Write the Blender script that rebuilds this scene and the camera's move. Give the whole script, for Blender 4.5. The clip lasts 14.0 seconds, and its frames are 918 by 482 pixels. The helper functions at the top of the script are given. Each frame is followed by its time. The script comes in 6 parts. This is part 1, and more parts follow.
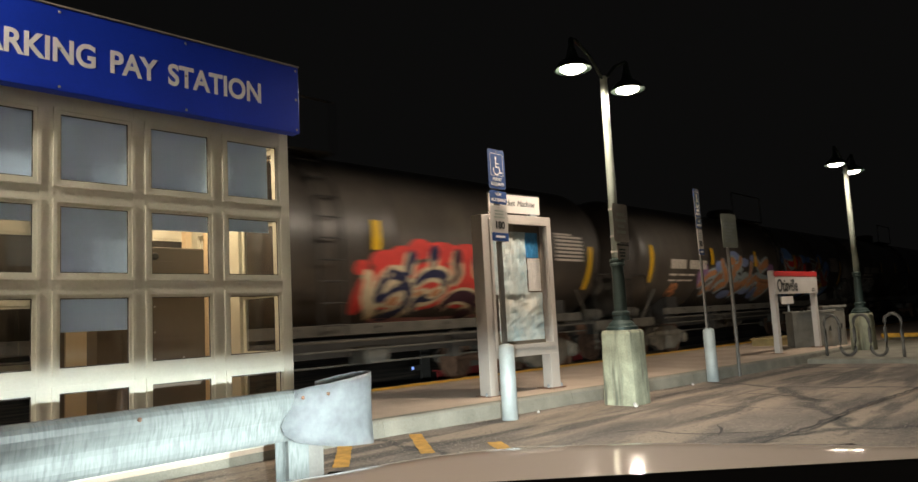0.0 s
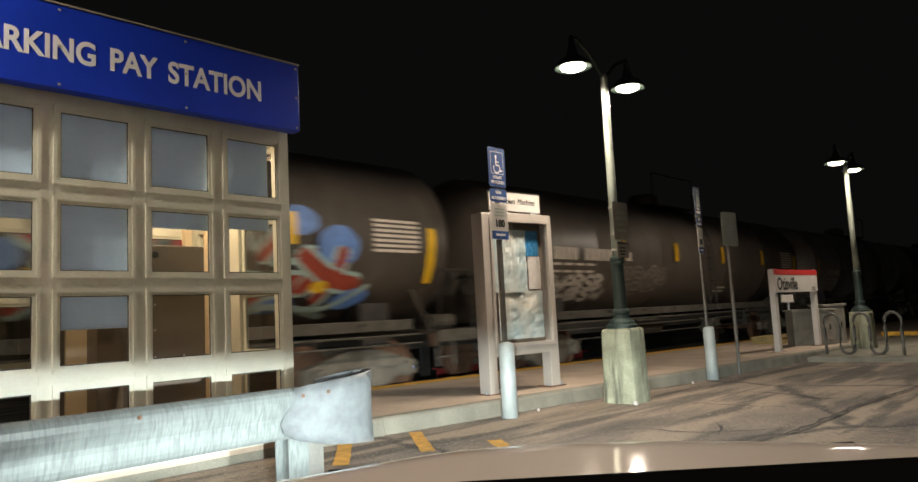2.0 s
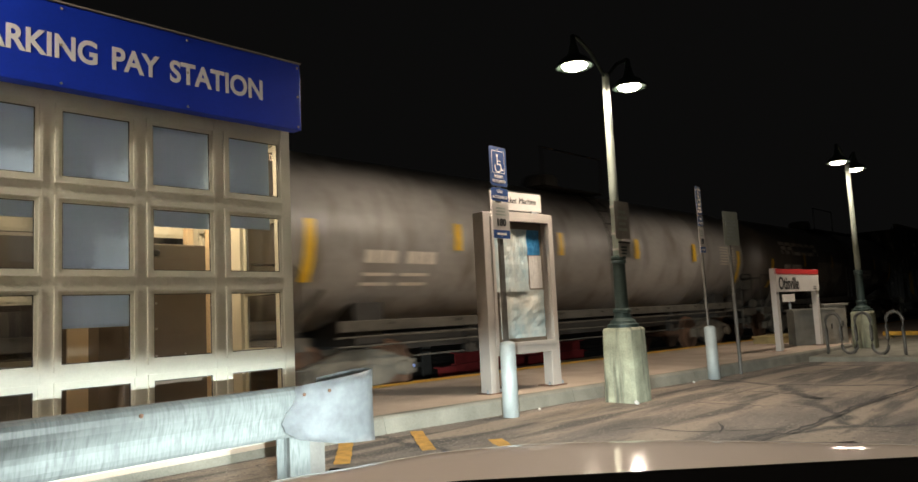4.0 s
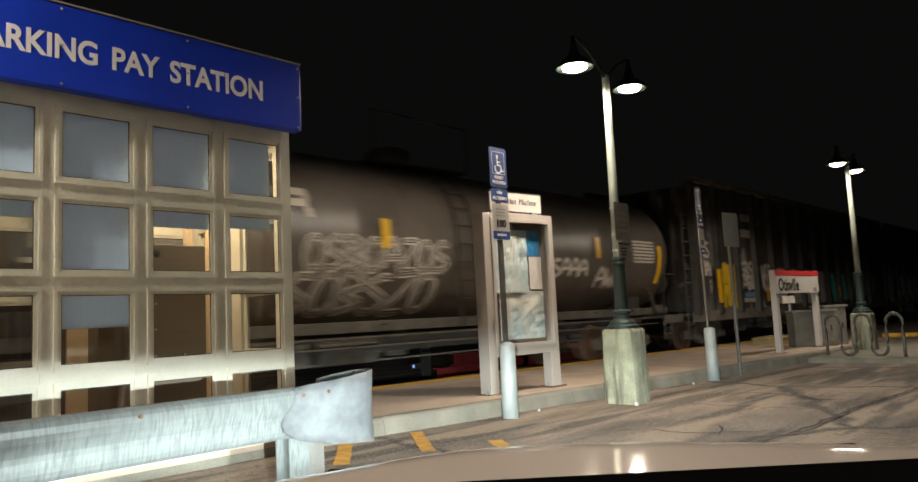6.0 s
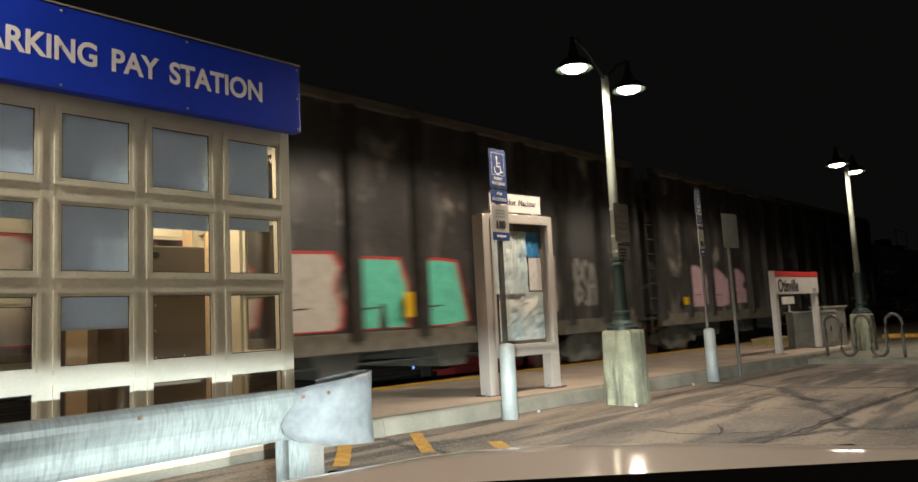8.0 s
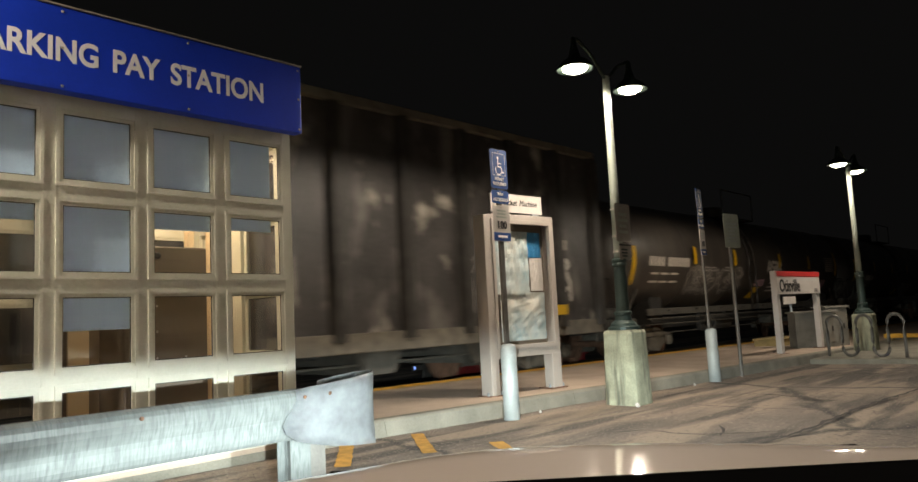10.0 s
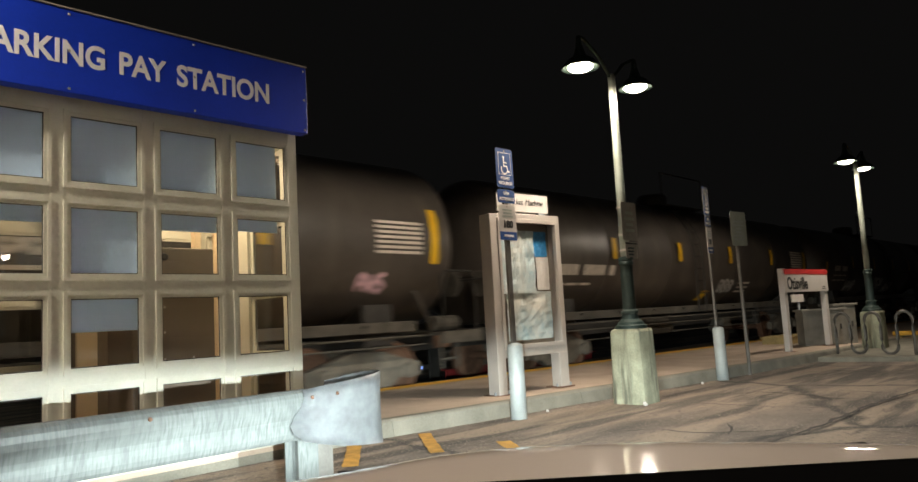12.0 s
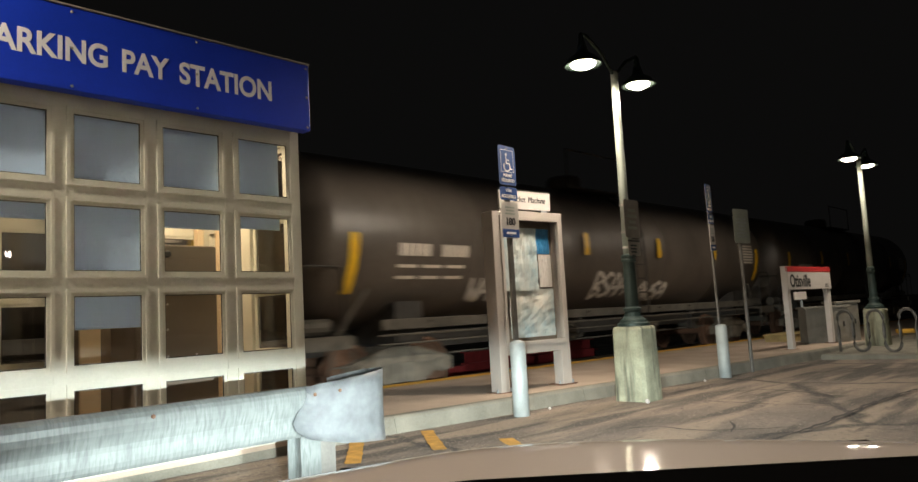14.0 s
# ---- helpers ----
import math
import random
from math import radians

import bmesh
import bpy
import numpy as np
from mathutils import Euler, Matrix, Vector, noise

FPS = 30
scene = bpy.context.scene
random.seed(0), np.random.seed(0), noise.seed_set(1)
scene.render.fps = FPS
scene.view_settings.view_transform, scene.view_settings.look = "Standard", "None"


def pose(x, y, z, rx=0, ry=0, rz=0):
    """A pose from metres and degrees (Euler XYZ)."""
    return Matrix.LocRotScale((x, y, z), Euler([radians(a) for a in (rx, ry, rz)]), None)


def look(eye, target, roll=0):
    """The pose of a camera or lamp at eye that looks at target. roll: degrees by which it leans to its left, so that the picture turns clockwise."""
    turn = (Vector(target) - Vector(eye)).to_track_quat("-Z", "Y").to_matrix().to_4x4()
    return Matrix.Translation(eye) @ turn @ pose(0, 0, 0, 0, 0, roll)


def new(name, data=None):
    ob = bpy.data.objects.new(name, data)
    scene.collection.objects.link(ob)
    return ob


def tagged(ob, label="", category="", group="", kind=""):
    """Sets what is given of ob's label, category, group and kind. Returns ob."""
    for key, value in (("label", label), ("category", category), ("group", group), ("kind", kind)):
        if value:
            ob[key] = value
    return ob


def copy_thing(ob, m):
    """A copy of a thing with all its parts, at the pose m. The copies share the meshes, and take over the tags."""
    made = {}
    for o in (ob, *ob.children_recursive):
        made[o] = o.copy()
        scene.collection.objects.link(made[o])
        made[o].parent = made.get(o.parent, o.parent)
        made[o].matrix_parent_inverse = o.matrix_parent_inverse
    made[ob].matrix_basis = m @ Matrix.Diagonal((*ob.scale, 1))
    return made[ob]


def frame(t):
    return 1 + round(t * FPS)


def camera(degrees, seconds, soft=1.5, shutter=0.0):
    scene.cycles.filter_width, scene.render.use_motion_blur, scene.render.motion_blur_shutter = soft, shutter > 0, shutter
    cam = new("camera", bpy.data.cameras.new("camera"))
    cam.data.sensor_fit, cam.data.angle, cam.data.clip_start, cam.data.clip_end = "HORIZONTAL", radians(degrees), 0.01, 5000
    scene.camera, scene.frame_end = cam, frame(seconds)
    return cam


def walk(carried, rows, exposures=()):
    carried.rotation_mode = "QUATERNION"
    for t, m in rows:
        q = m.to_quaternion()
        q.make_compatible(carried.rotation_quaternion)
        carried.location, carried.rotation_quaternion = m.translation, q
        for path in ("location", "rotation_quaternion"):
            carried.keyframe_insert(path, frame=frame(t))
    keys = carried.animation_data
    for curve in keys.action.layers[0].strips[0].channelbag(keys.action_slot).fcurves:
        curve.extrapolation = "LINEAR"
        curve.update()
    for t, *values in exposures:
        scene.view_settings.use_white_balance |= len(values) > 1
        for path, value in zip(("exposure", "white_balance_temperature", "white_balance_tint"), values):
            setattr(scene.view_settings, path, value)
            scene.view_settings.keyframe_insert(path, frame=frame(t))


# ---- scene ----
cam = camera(63.65, 14.0, soft=1.5, shutter=0.5)
walk(cam, [
    (0.0, pose(0, 0, 1.14, 96.020, 2.976, -47.473)),
    (0.5, pose(0, 0, 1.14, 95.986, 2.996, -47.482)),
    (1.0, pose(0, 0, 1.14, 95.948, 2.930, -47.522)),
    (1.5, pose(0, 0, 1.14, 95.917, 2.939, -47.512)),
    (2.0, pose(0, 0, 1.14, 95.878, 2.934, -47.469)),
    (2.5, pose(0, 0, 1.14, 95.837, 2.952, -47.384)),
    (3.0, pose(0, 0, 1.14, 95.801, 2.915, -47.331)),
    (5.5, pose(0, 0, 1.14, 95.851, 2.768, -47.459)),
    (6.0, pose(0, 0, 1.14, 95.881, 2.761, -47.400)),
    (6.5, pose(0, 0, 1.14, 95.927, 2.778, -47.350)),
    (7.0, pose(0, 0, 1.14, 95.956, 2.759, -47.352)),
    (7.5, pose(0, 0, 1.14, 95.951, 2.742, -47.392)),
    (8.0, pose(0, 0, 1.14, 95.969, 2.804, -47.427)),
    (10.5, pose(0, 0, 1.14, 96.015, 2.927, -47.249)),
    (11.0, pose(0, 0, 1.14, 96.018, 2.993, -47.136)),
    (11.5, pose(0, 0, 1.14, 96.002, 3.069, -46.977)),
    (12.0, pose(0, 0, 1.14, 95.997, 3.159, -46.813)),
    (12.5, pose(0, 0, 1.14, 95.939, 3.177, -46.706)),
    (13.0, pose(0, 0, 1.14, 95.901, 3.245, -46.635)),
    (13.5, pose(0, 0, 1.14, 95.869, 3.173, -46.641)),
    (14.0, pose(0, 0, 1.14, 95.804, 3.130, -46.624)),
])

# ---- night sky, lamps, headlights ----
world = bpy.data.worlds.new("night")
scene.world = world
world.use_nodes = True
world.node_tree.nodes["Background"].inputs[0].default_value = (1.0, 0.97, 0.93, 1)
world.node_tree.nodes["Background"].inputs[1].default_value = 0.0034
scene.view_settings.exposure = 0.0

LAMP_WATTS = 340
LAMP_COLOUR = (1.0, 0.85, 0.68)
HEAD_WATTS = 2900


def spot(name, place, target, watts, colour, size, blend, radius):
    d = bpy.data.lights.new(name, "SPOT")
    d.energy, d.color, d.spot_size, d.spot_blend, d.shadow_soft_size = watts, colour, radians(size), blend, radius
    ob = new(name, d)
    ob.matrix_world = look(place, target)
    return ob


# ---- materials ----
def mat(name, colour, rough=0.6, metal=0.0, vary=0.25, scale=6.0, bump=0.0, fine=60.0, coat=0.0, tone=None):
    """Two scales of noise in colour and gloss, and a fine relief."""
    m = bpy.data.materials.new(name)
    m.use_nodes = True
    n, l = m.node_tree.nodes, m.node_tree.links
    b = n["Principled BSDF"]
    b.inputs["Roughness"].default_value, b.inputs["Metallic"].default_value = rough, metal
    b.inputs["Coat Weight"].default_value = coat
    co = n.new("ShaderNodeTexCoord")
    a, f = n.new("ShaderNodeTexNoise"), n.new("ShaderNodeTexNoise")
    a.inputs["Scale"].default_value, a.inputs["Detail"].default_value = scale, 6
    f.inputs["Scale"].default_value, f.inputs["Detail"].default_value = fine, 4
    l.new(co.outputs["Object"], a.inputs["Vector"]), l.new(co.outputs["Object"], f.inputs["Vector"])
    add = n.new("ShaderNodeMath")
    add.operation = "MULTIPLY_ADD"
    add.inputs[1].default_value = 0.4
    l.new(f.outputs["Fac"], add.inputs[0]), l.new(a.outputs["Fac"], add.inputs[2])
    ramp = n.new("ShaderNodeValToRGB")
    ramp.color_ramp.elements[0].position, ramp.color_ramp.elements[1].position = 0.45, 0.95
    dark = tone or tuple(c * (1 - vary) for c in colour)
    light = tuple(min(1, c * (1 + vary)) for c in colour)
    ramp.color_ramp.elements[0].color, ramp.color_ramp.elements[1].color = (*dark, 1), (*light, 1)
    l.new(add.outputs[0], ramp.inputs[0]), l.new(ramp.outputs[0], b.inputs["Base Color"])
    if bump:
        bp = n.new("ShaderNodeBump")
        bp.inputs["Strength"].default_value, bp.inputs["Distance"].default_value = bump, 0.02
        l.new(add.outputs[0], bp.inputs["Height"]), l.new(bp.outputs[0], b.inputs["Normal"])
    return m


def streaked(m, dark, stretch=(5, 5, 0.5), lo=0.5, hi=0.7):
    """Adds run-down stains, stretched along z."""
    n, l = m.node_tree.nodes, m.node_tree.links
    b = n["Principled BSDF"]
    co, mp, t, r, x = n.new("ShaderNodeTexCoord"), n.new("ShaderNodeMapping"), n.new("ShaderNodeTexNoise"), n.new("ShaderNodeMapRange"), n.new("ShaderNodeMix")
    mp.inputs["Scale"].default_value = stretch
    t.inputs["Scale"].default_value, t.inputs["Detail"].default_value = 2.0, 6
    r.inputs["From Min"].default_value, r.inputs["From Max"].default_value = lo, hi
    x.data_type = "RGBA"
    x.inputs[7].default_value = (*dark, 1)
    l.new(co.outputs["Object"], mp.inputs["Vector"]), l.new(mp.outputs[0], t.inputs["Vector"]), l.new(t.outputs["Fac"], r.inputs["Value"])
    l.new(b.inputs["Base Color"].links[0].from_socket, x.inputs[6]), l.new(r.outputs[0], x.inputs["Factor"]), l.new(x.outputs[2], b.inputs["Base Color"])
    return m


def glow(name, colour, strength):
    m = bpy.data.materials.new(name)
    m.use_nodes = True
    b = m.node_tree.nodes["Principled BSDF"]
    b.inputs["Base Color"].default_value = (*colour, 1)
    b.inputs["Emission Color"].default_value, b.inputs["Emission Strength"].default_value = (*colour, 1), strength
    return m


def clear_glass(name, tint=(1, 1, 1)):
    """Thin window glass: mostly clear, with a mirror that grows at a slant."""
    m = bpy.data.materials.new(name)
    m.use_nodes = True
    n, l = m.node_tree.nodes, m.node_tree.links
    n.remove(n["Principled BSDF"])
    t, g, mix, fr = n.new("ShaderNodeBsdfTransparent"), n.new("ShaderNodeBsdfGlossy"), n.new("ShaderNodeMixShader"), n.new("ShaderNodeLayerWeight")
    t.inputs[0].default_value = (*tint, 1)
    g.inputs["Roughness"].default_value = 0.01
    fr.inputs[0].default_value = 0.5
    up, grow = n.new("ShaderNodeMath"), n.new("ShaderNodeMath")
    up.operation, grow.operation = "POWER", "MULTIPLY_ADD"
    up.inputs[1].default_value, grow.inputs[1].default_value, grow.inputs[2].default_value = 5.0, 0.94, 0.03
    l.new(fr.outputs["Facing"], up.inputs[0]), l.new(up.outputs[0], grow.inputs[0]), l.new(grow.outputs[0], mix.inputs[0])
    l.new(t.outputs[0], mix.inputs[1]), l.new(g.outputs[0], mix.inputs[2])
    l.new(mix.outputs[0], n["Material Output"].inputs[0])
    return m


def asphalt():
    """Grey asphalt: broad dark streaks, pale dusty drifts, dark cracks and fine grit."""
    m = mat("asphalt", (0.165, 0.136, 0.112), 0.85, vary=0.4, scale=0.8, bump=0.6, fine=80)
    n, l = m.node_tree.nodes, m.node_tree.links
    b = n["Principled BSDF"]
    co = n.new("ShaderNodeTexCoord")
    base = b.inputs["Base Color"].links[0].from_socket

    def noisy(scale, stretch, lo, hi, seed):
        mp, t, r = n.new("ShaderNodeMapping"), n.new("ShaderNodeTexNoise"), n.new("ShaderNodeMapRange")
        mp.inputs["Scale"].default_value, mp.inputs["Location"].default_value = stretch, (seed, seed, 0)
        t.inputs["Scale"].default_value, t.inputs["Detail"].default_value = scale, 7
        r.inputs["From Min"].default_value, r.inputs["From Max"].default_value = lo, hi
        l.new(co.outputs["Object"], mp.inputs["Vector"]), l.new(mp.outputs[0], t.inputs["Vector"]), l.new(t.outputs["Fac"], r.inputs["Value"])
        return r.outputs[0], t.outputs["Color"], mp.outputs[0]

    def mixed(fac, colour, under):
        x = n.new("ShaderNodeMix")
        x.data_type = "RGBA"
        l.new(fac, x.inputs["Factor"]), l.new(under, x.inputs[6])
        x.inputs[7].default_value = (*colour, 1)
        return x.outputs[2]

    drift = noisy(0.7, (0.45, 2.4, 1), 0.45, 0.56, 3)[0]
    dark = noisy(0.9, (0.40, 3.0, 1), 0.50, 0.60, 11)[0]
    grit = noisy(46, (1, 1, 1), 0.585, 0.68, 5)[0]
    specks = noisy(22, (1, 1, 1), 0.56, 0.72, 8)[0]
    out = mixed(dark, (0.085, 0.071, 0.060), mixed(drift, (0.30, 0.238, 0.182), base))
    # cracks: the seams of a warped cell pattern
    v, mp, w = n.new("ShaderNodeTexVoronoi"), n.new("ShaderNodeMix"), noisy(1.6, (1, 1, 1), 0, 1, 0)
    v.feature = "DISTANCE_TO_EDGE"
    v.inputs["Scale"].default_value = 0.33
    mp.data_type = "RGBA"
    mp.inputs["Factor"].default_value = 0.35
    l.new(w[2], mp.inputs[6]), l.new(w[1], mp.inputs[7]), l.new(mp.outputs[2], v.inputs["Vector"])
    r = n.new("ShaderNodeMapRange")
    r.inputs["From Min"].default_value, r.inputs["From Max"].default_value = 0.004, 0.018
    r.inputs["To Min"].default_value, r.inputs["To Max"].default_value = 0.85, 0.0
    l.new(v.outputs["Distance"], r.inputs["Value"])
    out = mixed(r.outputs[0], (0.03, 0.028, 0.026), out)
    out = mixed(grit, (0.40, 0.335, 0.275), mixed(specks, (0.07, 0.06, 0.055), out))
    l.new(out, b.inputs["Base Color"])
    return m


ASPHALT = asphalt()
TAR = mat("tar", (0.045, 0.038, 0.033), 0.9, vary=0.35, scale=12, bump=0.4)
CONCRETE = mat("concrete", (0.41, 0.325, 0.255), 0.85, vary=0.22, scale=1.3, bump=0.25, fine=90)
KERBMAT = mat("kerb_concrete", (0.20, 0.19, 0.155), 0.9, vary=0.3, scale=2.5, bump=0.4, fine=60)
BASEMAT = mat("cast_concrete", (0.31, 0.315, 0.225), 0.9, vary=0.35, scale=4, bump=0.4, fine=50)
streaked(BASEMAT, (0.10, 0.10, 0.075))
YELLOW = mat("yellow_paint", (0.62, 0.36, 0.04), 0.7, vary=0.25, scale=8, bump=0.2)
LOTYELLOW = mat("worn_yellow_paint", (0.50, 0.27, 0.05), 0.8, vary=0.35, scale=9, bump=0.3)
SHELTER = mat("bronze_grey_aluminium", (0.585, 0.58, 0.495), 0.45, 0.0, vary=0.1, scale=3)
BLUE = mat("blue_sign", (0.010, 0.050, 0.62), 0.45, vary=0.1, scale=2)
SIGNBLUE = mat("blue_reflective", (0.007, 0.058, 0.25), 0.75, vary=0.1)
WHITE = mat("white_paint", (0.54, 0.51, 0.48), 0.5, vary=0.06)
LETTERS = mat("white_letters", (0.90, 0.90, 0.95), 0.5, vary=0.04)
BLACK = mat("black_letters", (0.015, 0.015, 0.015), 0.5, vary=0.1)
RED = mat("red_paint", (0.45, 0.03, 0.03), 0.5, vary=0.12)
DARKRED = mat("dark_red_paint", (0.20, 0.02, 0.02), 0.6, vary=0.2)
GALV = mat("galvanised_steel", (0.30, 0.325, 0.34), 0.45, 0.35, vary=0.22, scale=7, fine=25)
GUARD = streaked(mat("weathered_galvanised", (0.142, 0.158, 0.155), 0.45, 0.2, vary=0.2, scale=5, fine=30), (0.098, 0.111, 0.111), (34, 1, 5), 0.44, 0.66)
RACKSTEEL = mat("weathered_rack_steel", (0.13, 0.125, 0.115), 0.5, 0.4, vary=0.25, scale=8)
CABINET = mat("dusty_cabinet_paint", (0.17, 0.16, 0.135), 0.75, vary=0.3, scale=4)
POSTSTEEL = mat("dark_post_steel", (0.13, 0.125, 0.115), 0.6, 0.3, vary=0.25, scale=6)
PIPE = mat("painted_bollard", (0.36, 0.40, 0.40), 0.55, 0.1, vary=0.15, scale=5, bump=0.1)
ALU = mat("brushed_aluminium", (0.46, 0.42, 0.38), 0.45, 0.3, vary=0.08, scale=3)
POLE = mat("pale_green_pole", (0.34, 0.38, 0.33), 0.5, 0.2, vary=0.2, scale=4)
POLEDARK = mat("dark_green_iron", (0.03, 0.05, 0.045), 0.5, 0.3, vary=0.3, scale=6)
SHADE = mat("roller_shade", (0.55, 0.73, 0.97), 0.8, vary=0.05, scale=2)
INNER = mat("interior_panel", (0.17, 0.135, 0.10), 0.7, vary=0.12, scale=2)
INNERPALE = mat("interior_cream", (0.68, 0.54, 0.36), 0.6, vary=0.08, scale=2)
GLASS = clear_glass("window_glass")
TANK = mat("black_tank_paint", (0.064, 0.055, 0.047), 0.42, 0.0, vary=0.28, scale=0.7, fine=9)
TANKGREY = mat("grey_tank_paint", (0.30, 0.285, 0.27), 0.42, 0.0, vary=0.25, scale=0.7, fine=9)
TANKTAN = mat("tan_tank_paint", (0.095, 0.081, 0.069), 0.42, 0.0, vary=0.25, scale=0.7, fine=9)
for _m, _c in ((TANK, (0.10, 0.086, 0.07)), (TANKGREY, (0.14, 0.12, 0.10)), (TANKTAN, (0.065, 0.055, 0.045))):
    streaked(_m, _c, (1.3, 1.3, 0.3), 0.52, 0.75)
GONDOLA = streaked(mat("gondola_black", (0.047, 0.043, 0.041), 0.5, vary=0.6, scale=1.3, bump=0.2, fine=14), (0.20, 0.185, 0.17), (1.1, 1.1, 0.5), 0.55, 0.78)
streaked(GONDOLA, (0.38, 0.35, 0.30), (0.9, 0.9, 0.7), 0.60, 0.72)
DUSTY = mat("dusty_iron", (0.080, 0.074, 0.062), 0.75, vary=0.45, scale=5, bump=0.3)
DUSTLIT = mat("dusty_lit_iron", (0.14, 0.125, 0.10), 0.8, vary=0.4, scale=5, bump=0.3)
DARKIRON = mat("dark_iron", (0.035, 0.033, 0.03), 0.6, 0.2, vary=0.4, scale=5)
RAILSTEEL = mat("rail_steel", (0.35, 0.33, 0.30), 0.3, 0.9, vary=0.15)
BALLAST = mat("ballast", (0.10, 0.095, 0.09), 0.95, vary=0.5, scale=9, bump=1.0, fine=40)
CARPAINT = mat("pearl_car_paint", (0.60, 0.52, 0.45), 0.65, 0.0, vary=0.02, scale=2, coat=0.8)
CARPAINT.node_tree.nodes["Principled BSDF"].inputs["Coat Roughness"].default_value = 0.05
TYRE = mat("tyre_rubber", (0.02, 0.02, 0.02), 0.85, vary=0.2, scale=8)
DASH = mat("black_trim", (0.004, 0.004, 0.004), 1.0, vary=0.1)
DASH.node_tree.nodes["Principled BSDF"].inputs["Specular IOR Level"].default_value = 0.0
MAPPAPER = mat("map_paper", (0.56, 0.53, 0.46), 0.6, vary=0.15, scale=2.2, fine=26, tone=(0.26, 0.40, 0.46))
OLDPLATE = mat("weathered_plate", (0.30, 0.29, 0.26), 0.6, vary=0.2, scale=6)
POSTER = mat("blue_poster", (0.03, 0.20, 0.42), 0.5, vary=0.3, scale=5, fine=20)
LENS = glow("lamp_lens", (1.0, 0.86, 0.66), 30)
STRIPE = mat("yellow_reflector", (0.74, 0.45, 0.01), 0.4, vary=0.1)
STENCIL = mat("stencil_white", (0.56, 0.51, 0.44), 0.6, vary=0.15)
RUST = mat("brown_rust", (0.14, 0.075, 0.045), 0.85, vary=0.4, scale=6, bump=0.3)
TIMBER = mat("yellow_timber", (0.30, 0.23, 0.10), 0.8, vary=0.25, scale=6)


# ---- building blocks ----
def thing(name, m, label, category, group="", kind=""):
    ob = new(name)
    ob.empty_display_size = 0.2
    ob.matrix_basis = m
    return tagged(ob, label, category, group, kind)


def part(name, bm, material, parent=None, label="", smooth=False):
    me = bpy.data.meshes.new(name)
    if smooth:
        for f in bm.faces:
            f.smooth = True
    bm.normal_update()
    bm.to_mesh(me)
    bm.free()
    me.materials.append(material)
    ob = new(name, me)
    if parent:
        ob.parent = parent
    return tagged(ob, label)


def whole(name, bm, material, label, category, kind="", group=""):
    return tagged(part(name, bm, material), label, category, group, kind)


def box(bm, x0, x1, y0, y1, z0, z1, bevel=0.0):
    vs = [bm.verts.new((x, y, z)) for x in (x0, x1) for y in (y0, y1) for z in (z0, z1)]
    fs = [bm.faces.new([vs[i] for i in q]) for q in ((0, 1, 3, 2), (4, 6, 7, 5), (0, 4, 5, 1), (2, 3, 7, 6), (0, 2, 6, 4), (1, 5, 7, 3))]
    if bevel:
        es = list({e for f in fs for e in f.edges})
        bmesh.ops.bevel(bm, geom=es, offset=bevel, segments=2, affect="EDGES", profile=0.5)
    return bm


def boxed(*a, **k):
    return box(bmesh.new(), *a, **k)


def lathe(bm, profile, seg=24, m=None):
    """Turns (radius, height) pairs about z."""
    rings = []
    for r, z in profile:
        rings.append([bm.verts.new(((m or Matrix()) @ Vector((r * math.cos(2 * math.pi * i / seg), r * math.sin(2 * math.pi * i / seg), z)))) for i in range(seg)])
    for a, b in zip(rings, rings[1:]):
        for i in range(seg):
            bm.faces.new((a[i], a[(i + 1) % seg], b[(i + 1) % seg], b[i]))
    bm.faces.new(rings[0][::-1]), bm.faces.new(rings[-1])
    return bm


def tube(bm, pts, r, seg=8):
    pts = [Vector(p) for p in pts]
    rings = []
    for i, p in enumerate(pts):
        d = (pts[min(i + 1, len(pts) - 1)] - pts[max(i - 1, 0)]).normalized()
        q = d.to_track_quat("Z", "Y")
        rings.append([bm.verts.new(p + q @ Vector((r * math.cos(2 * math.pi * k / seg), r * math.sin(2 * math.pi * k / seg), 0))) for k in range(seg)])
    for a, b in zip(rings, rings[1:]):
        for k in range(seg):
            bm.faces.new((a[k], a[(k + 1) % seg], b[(k + 1) % seg], b[k]))
    bm.faces.new(rings[0][::-1]), bm.faces.new(rings[-1])
    return bm


def sweep(bm, profile, x0, x1, steps=1, close=True):
    """Pushes a closed (y, z) outline along x."""
    rings = [[bm.verts.new((x0 + (x1 - x0) * s / steps, y, z)) for y, z in profile] for s in range(steps + 1)]
    n = len(profile)
    for a, b in zip(rings, rings[1:]):
        for k in range(n if close else n - 1):
            bm.faces.new((a[k], b[k], b[(k + 1) % n], a[(k + 1) % n]))
    if close:
        bm.faces.new(rings[0]), bm.faces.new(rings[-1][::-1])
    return bm


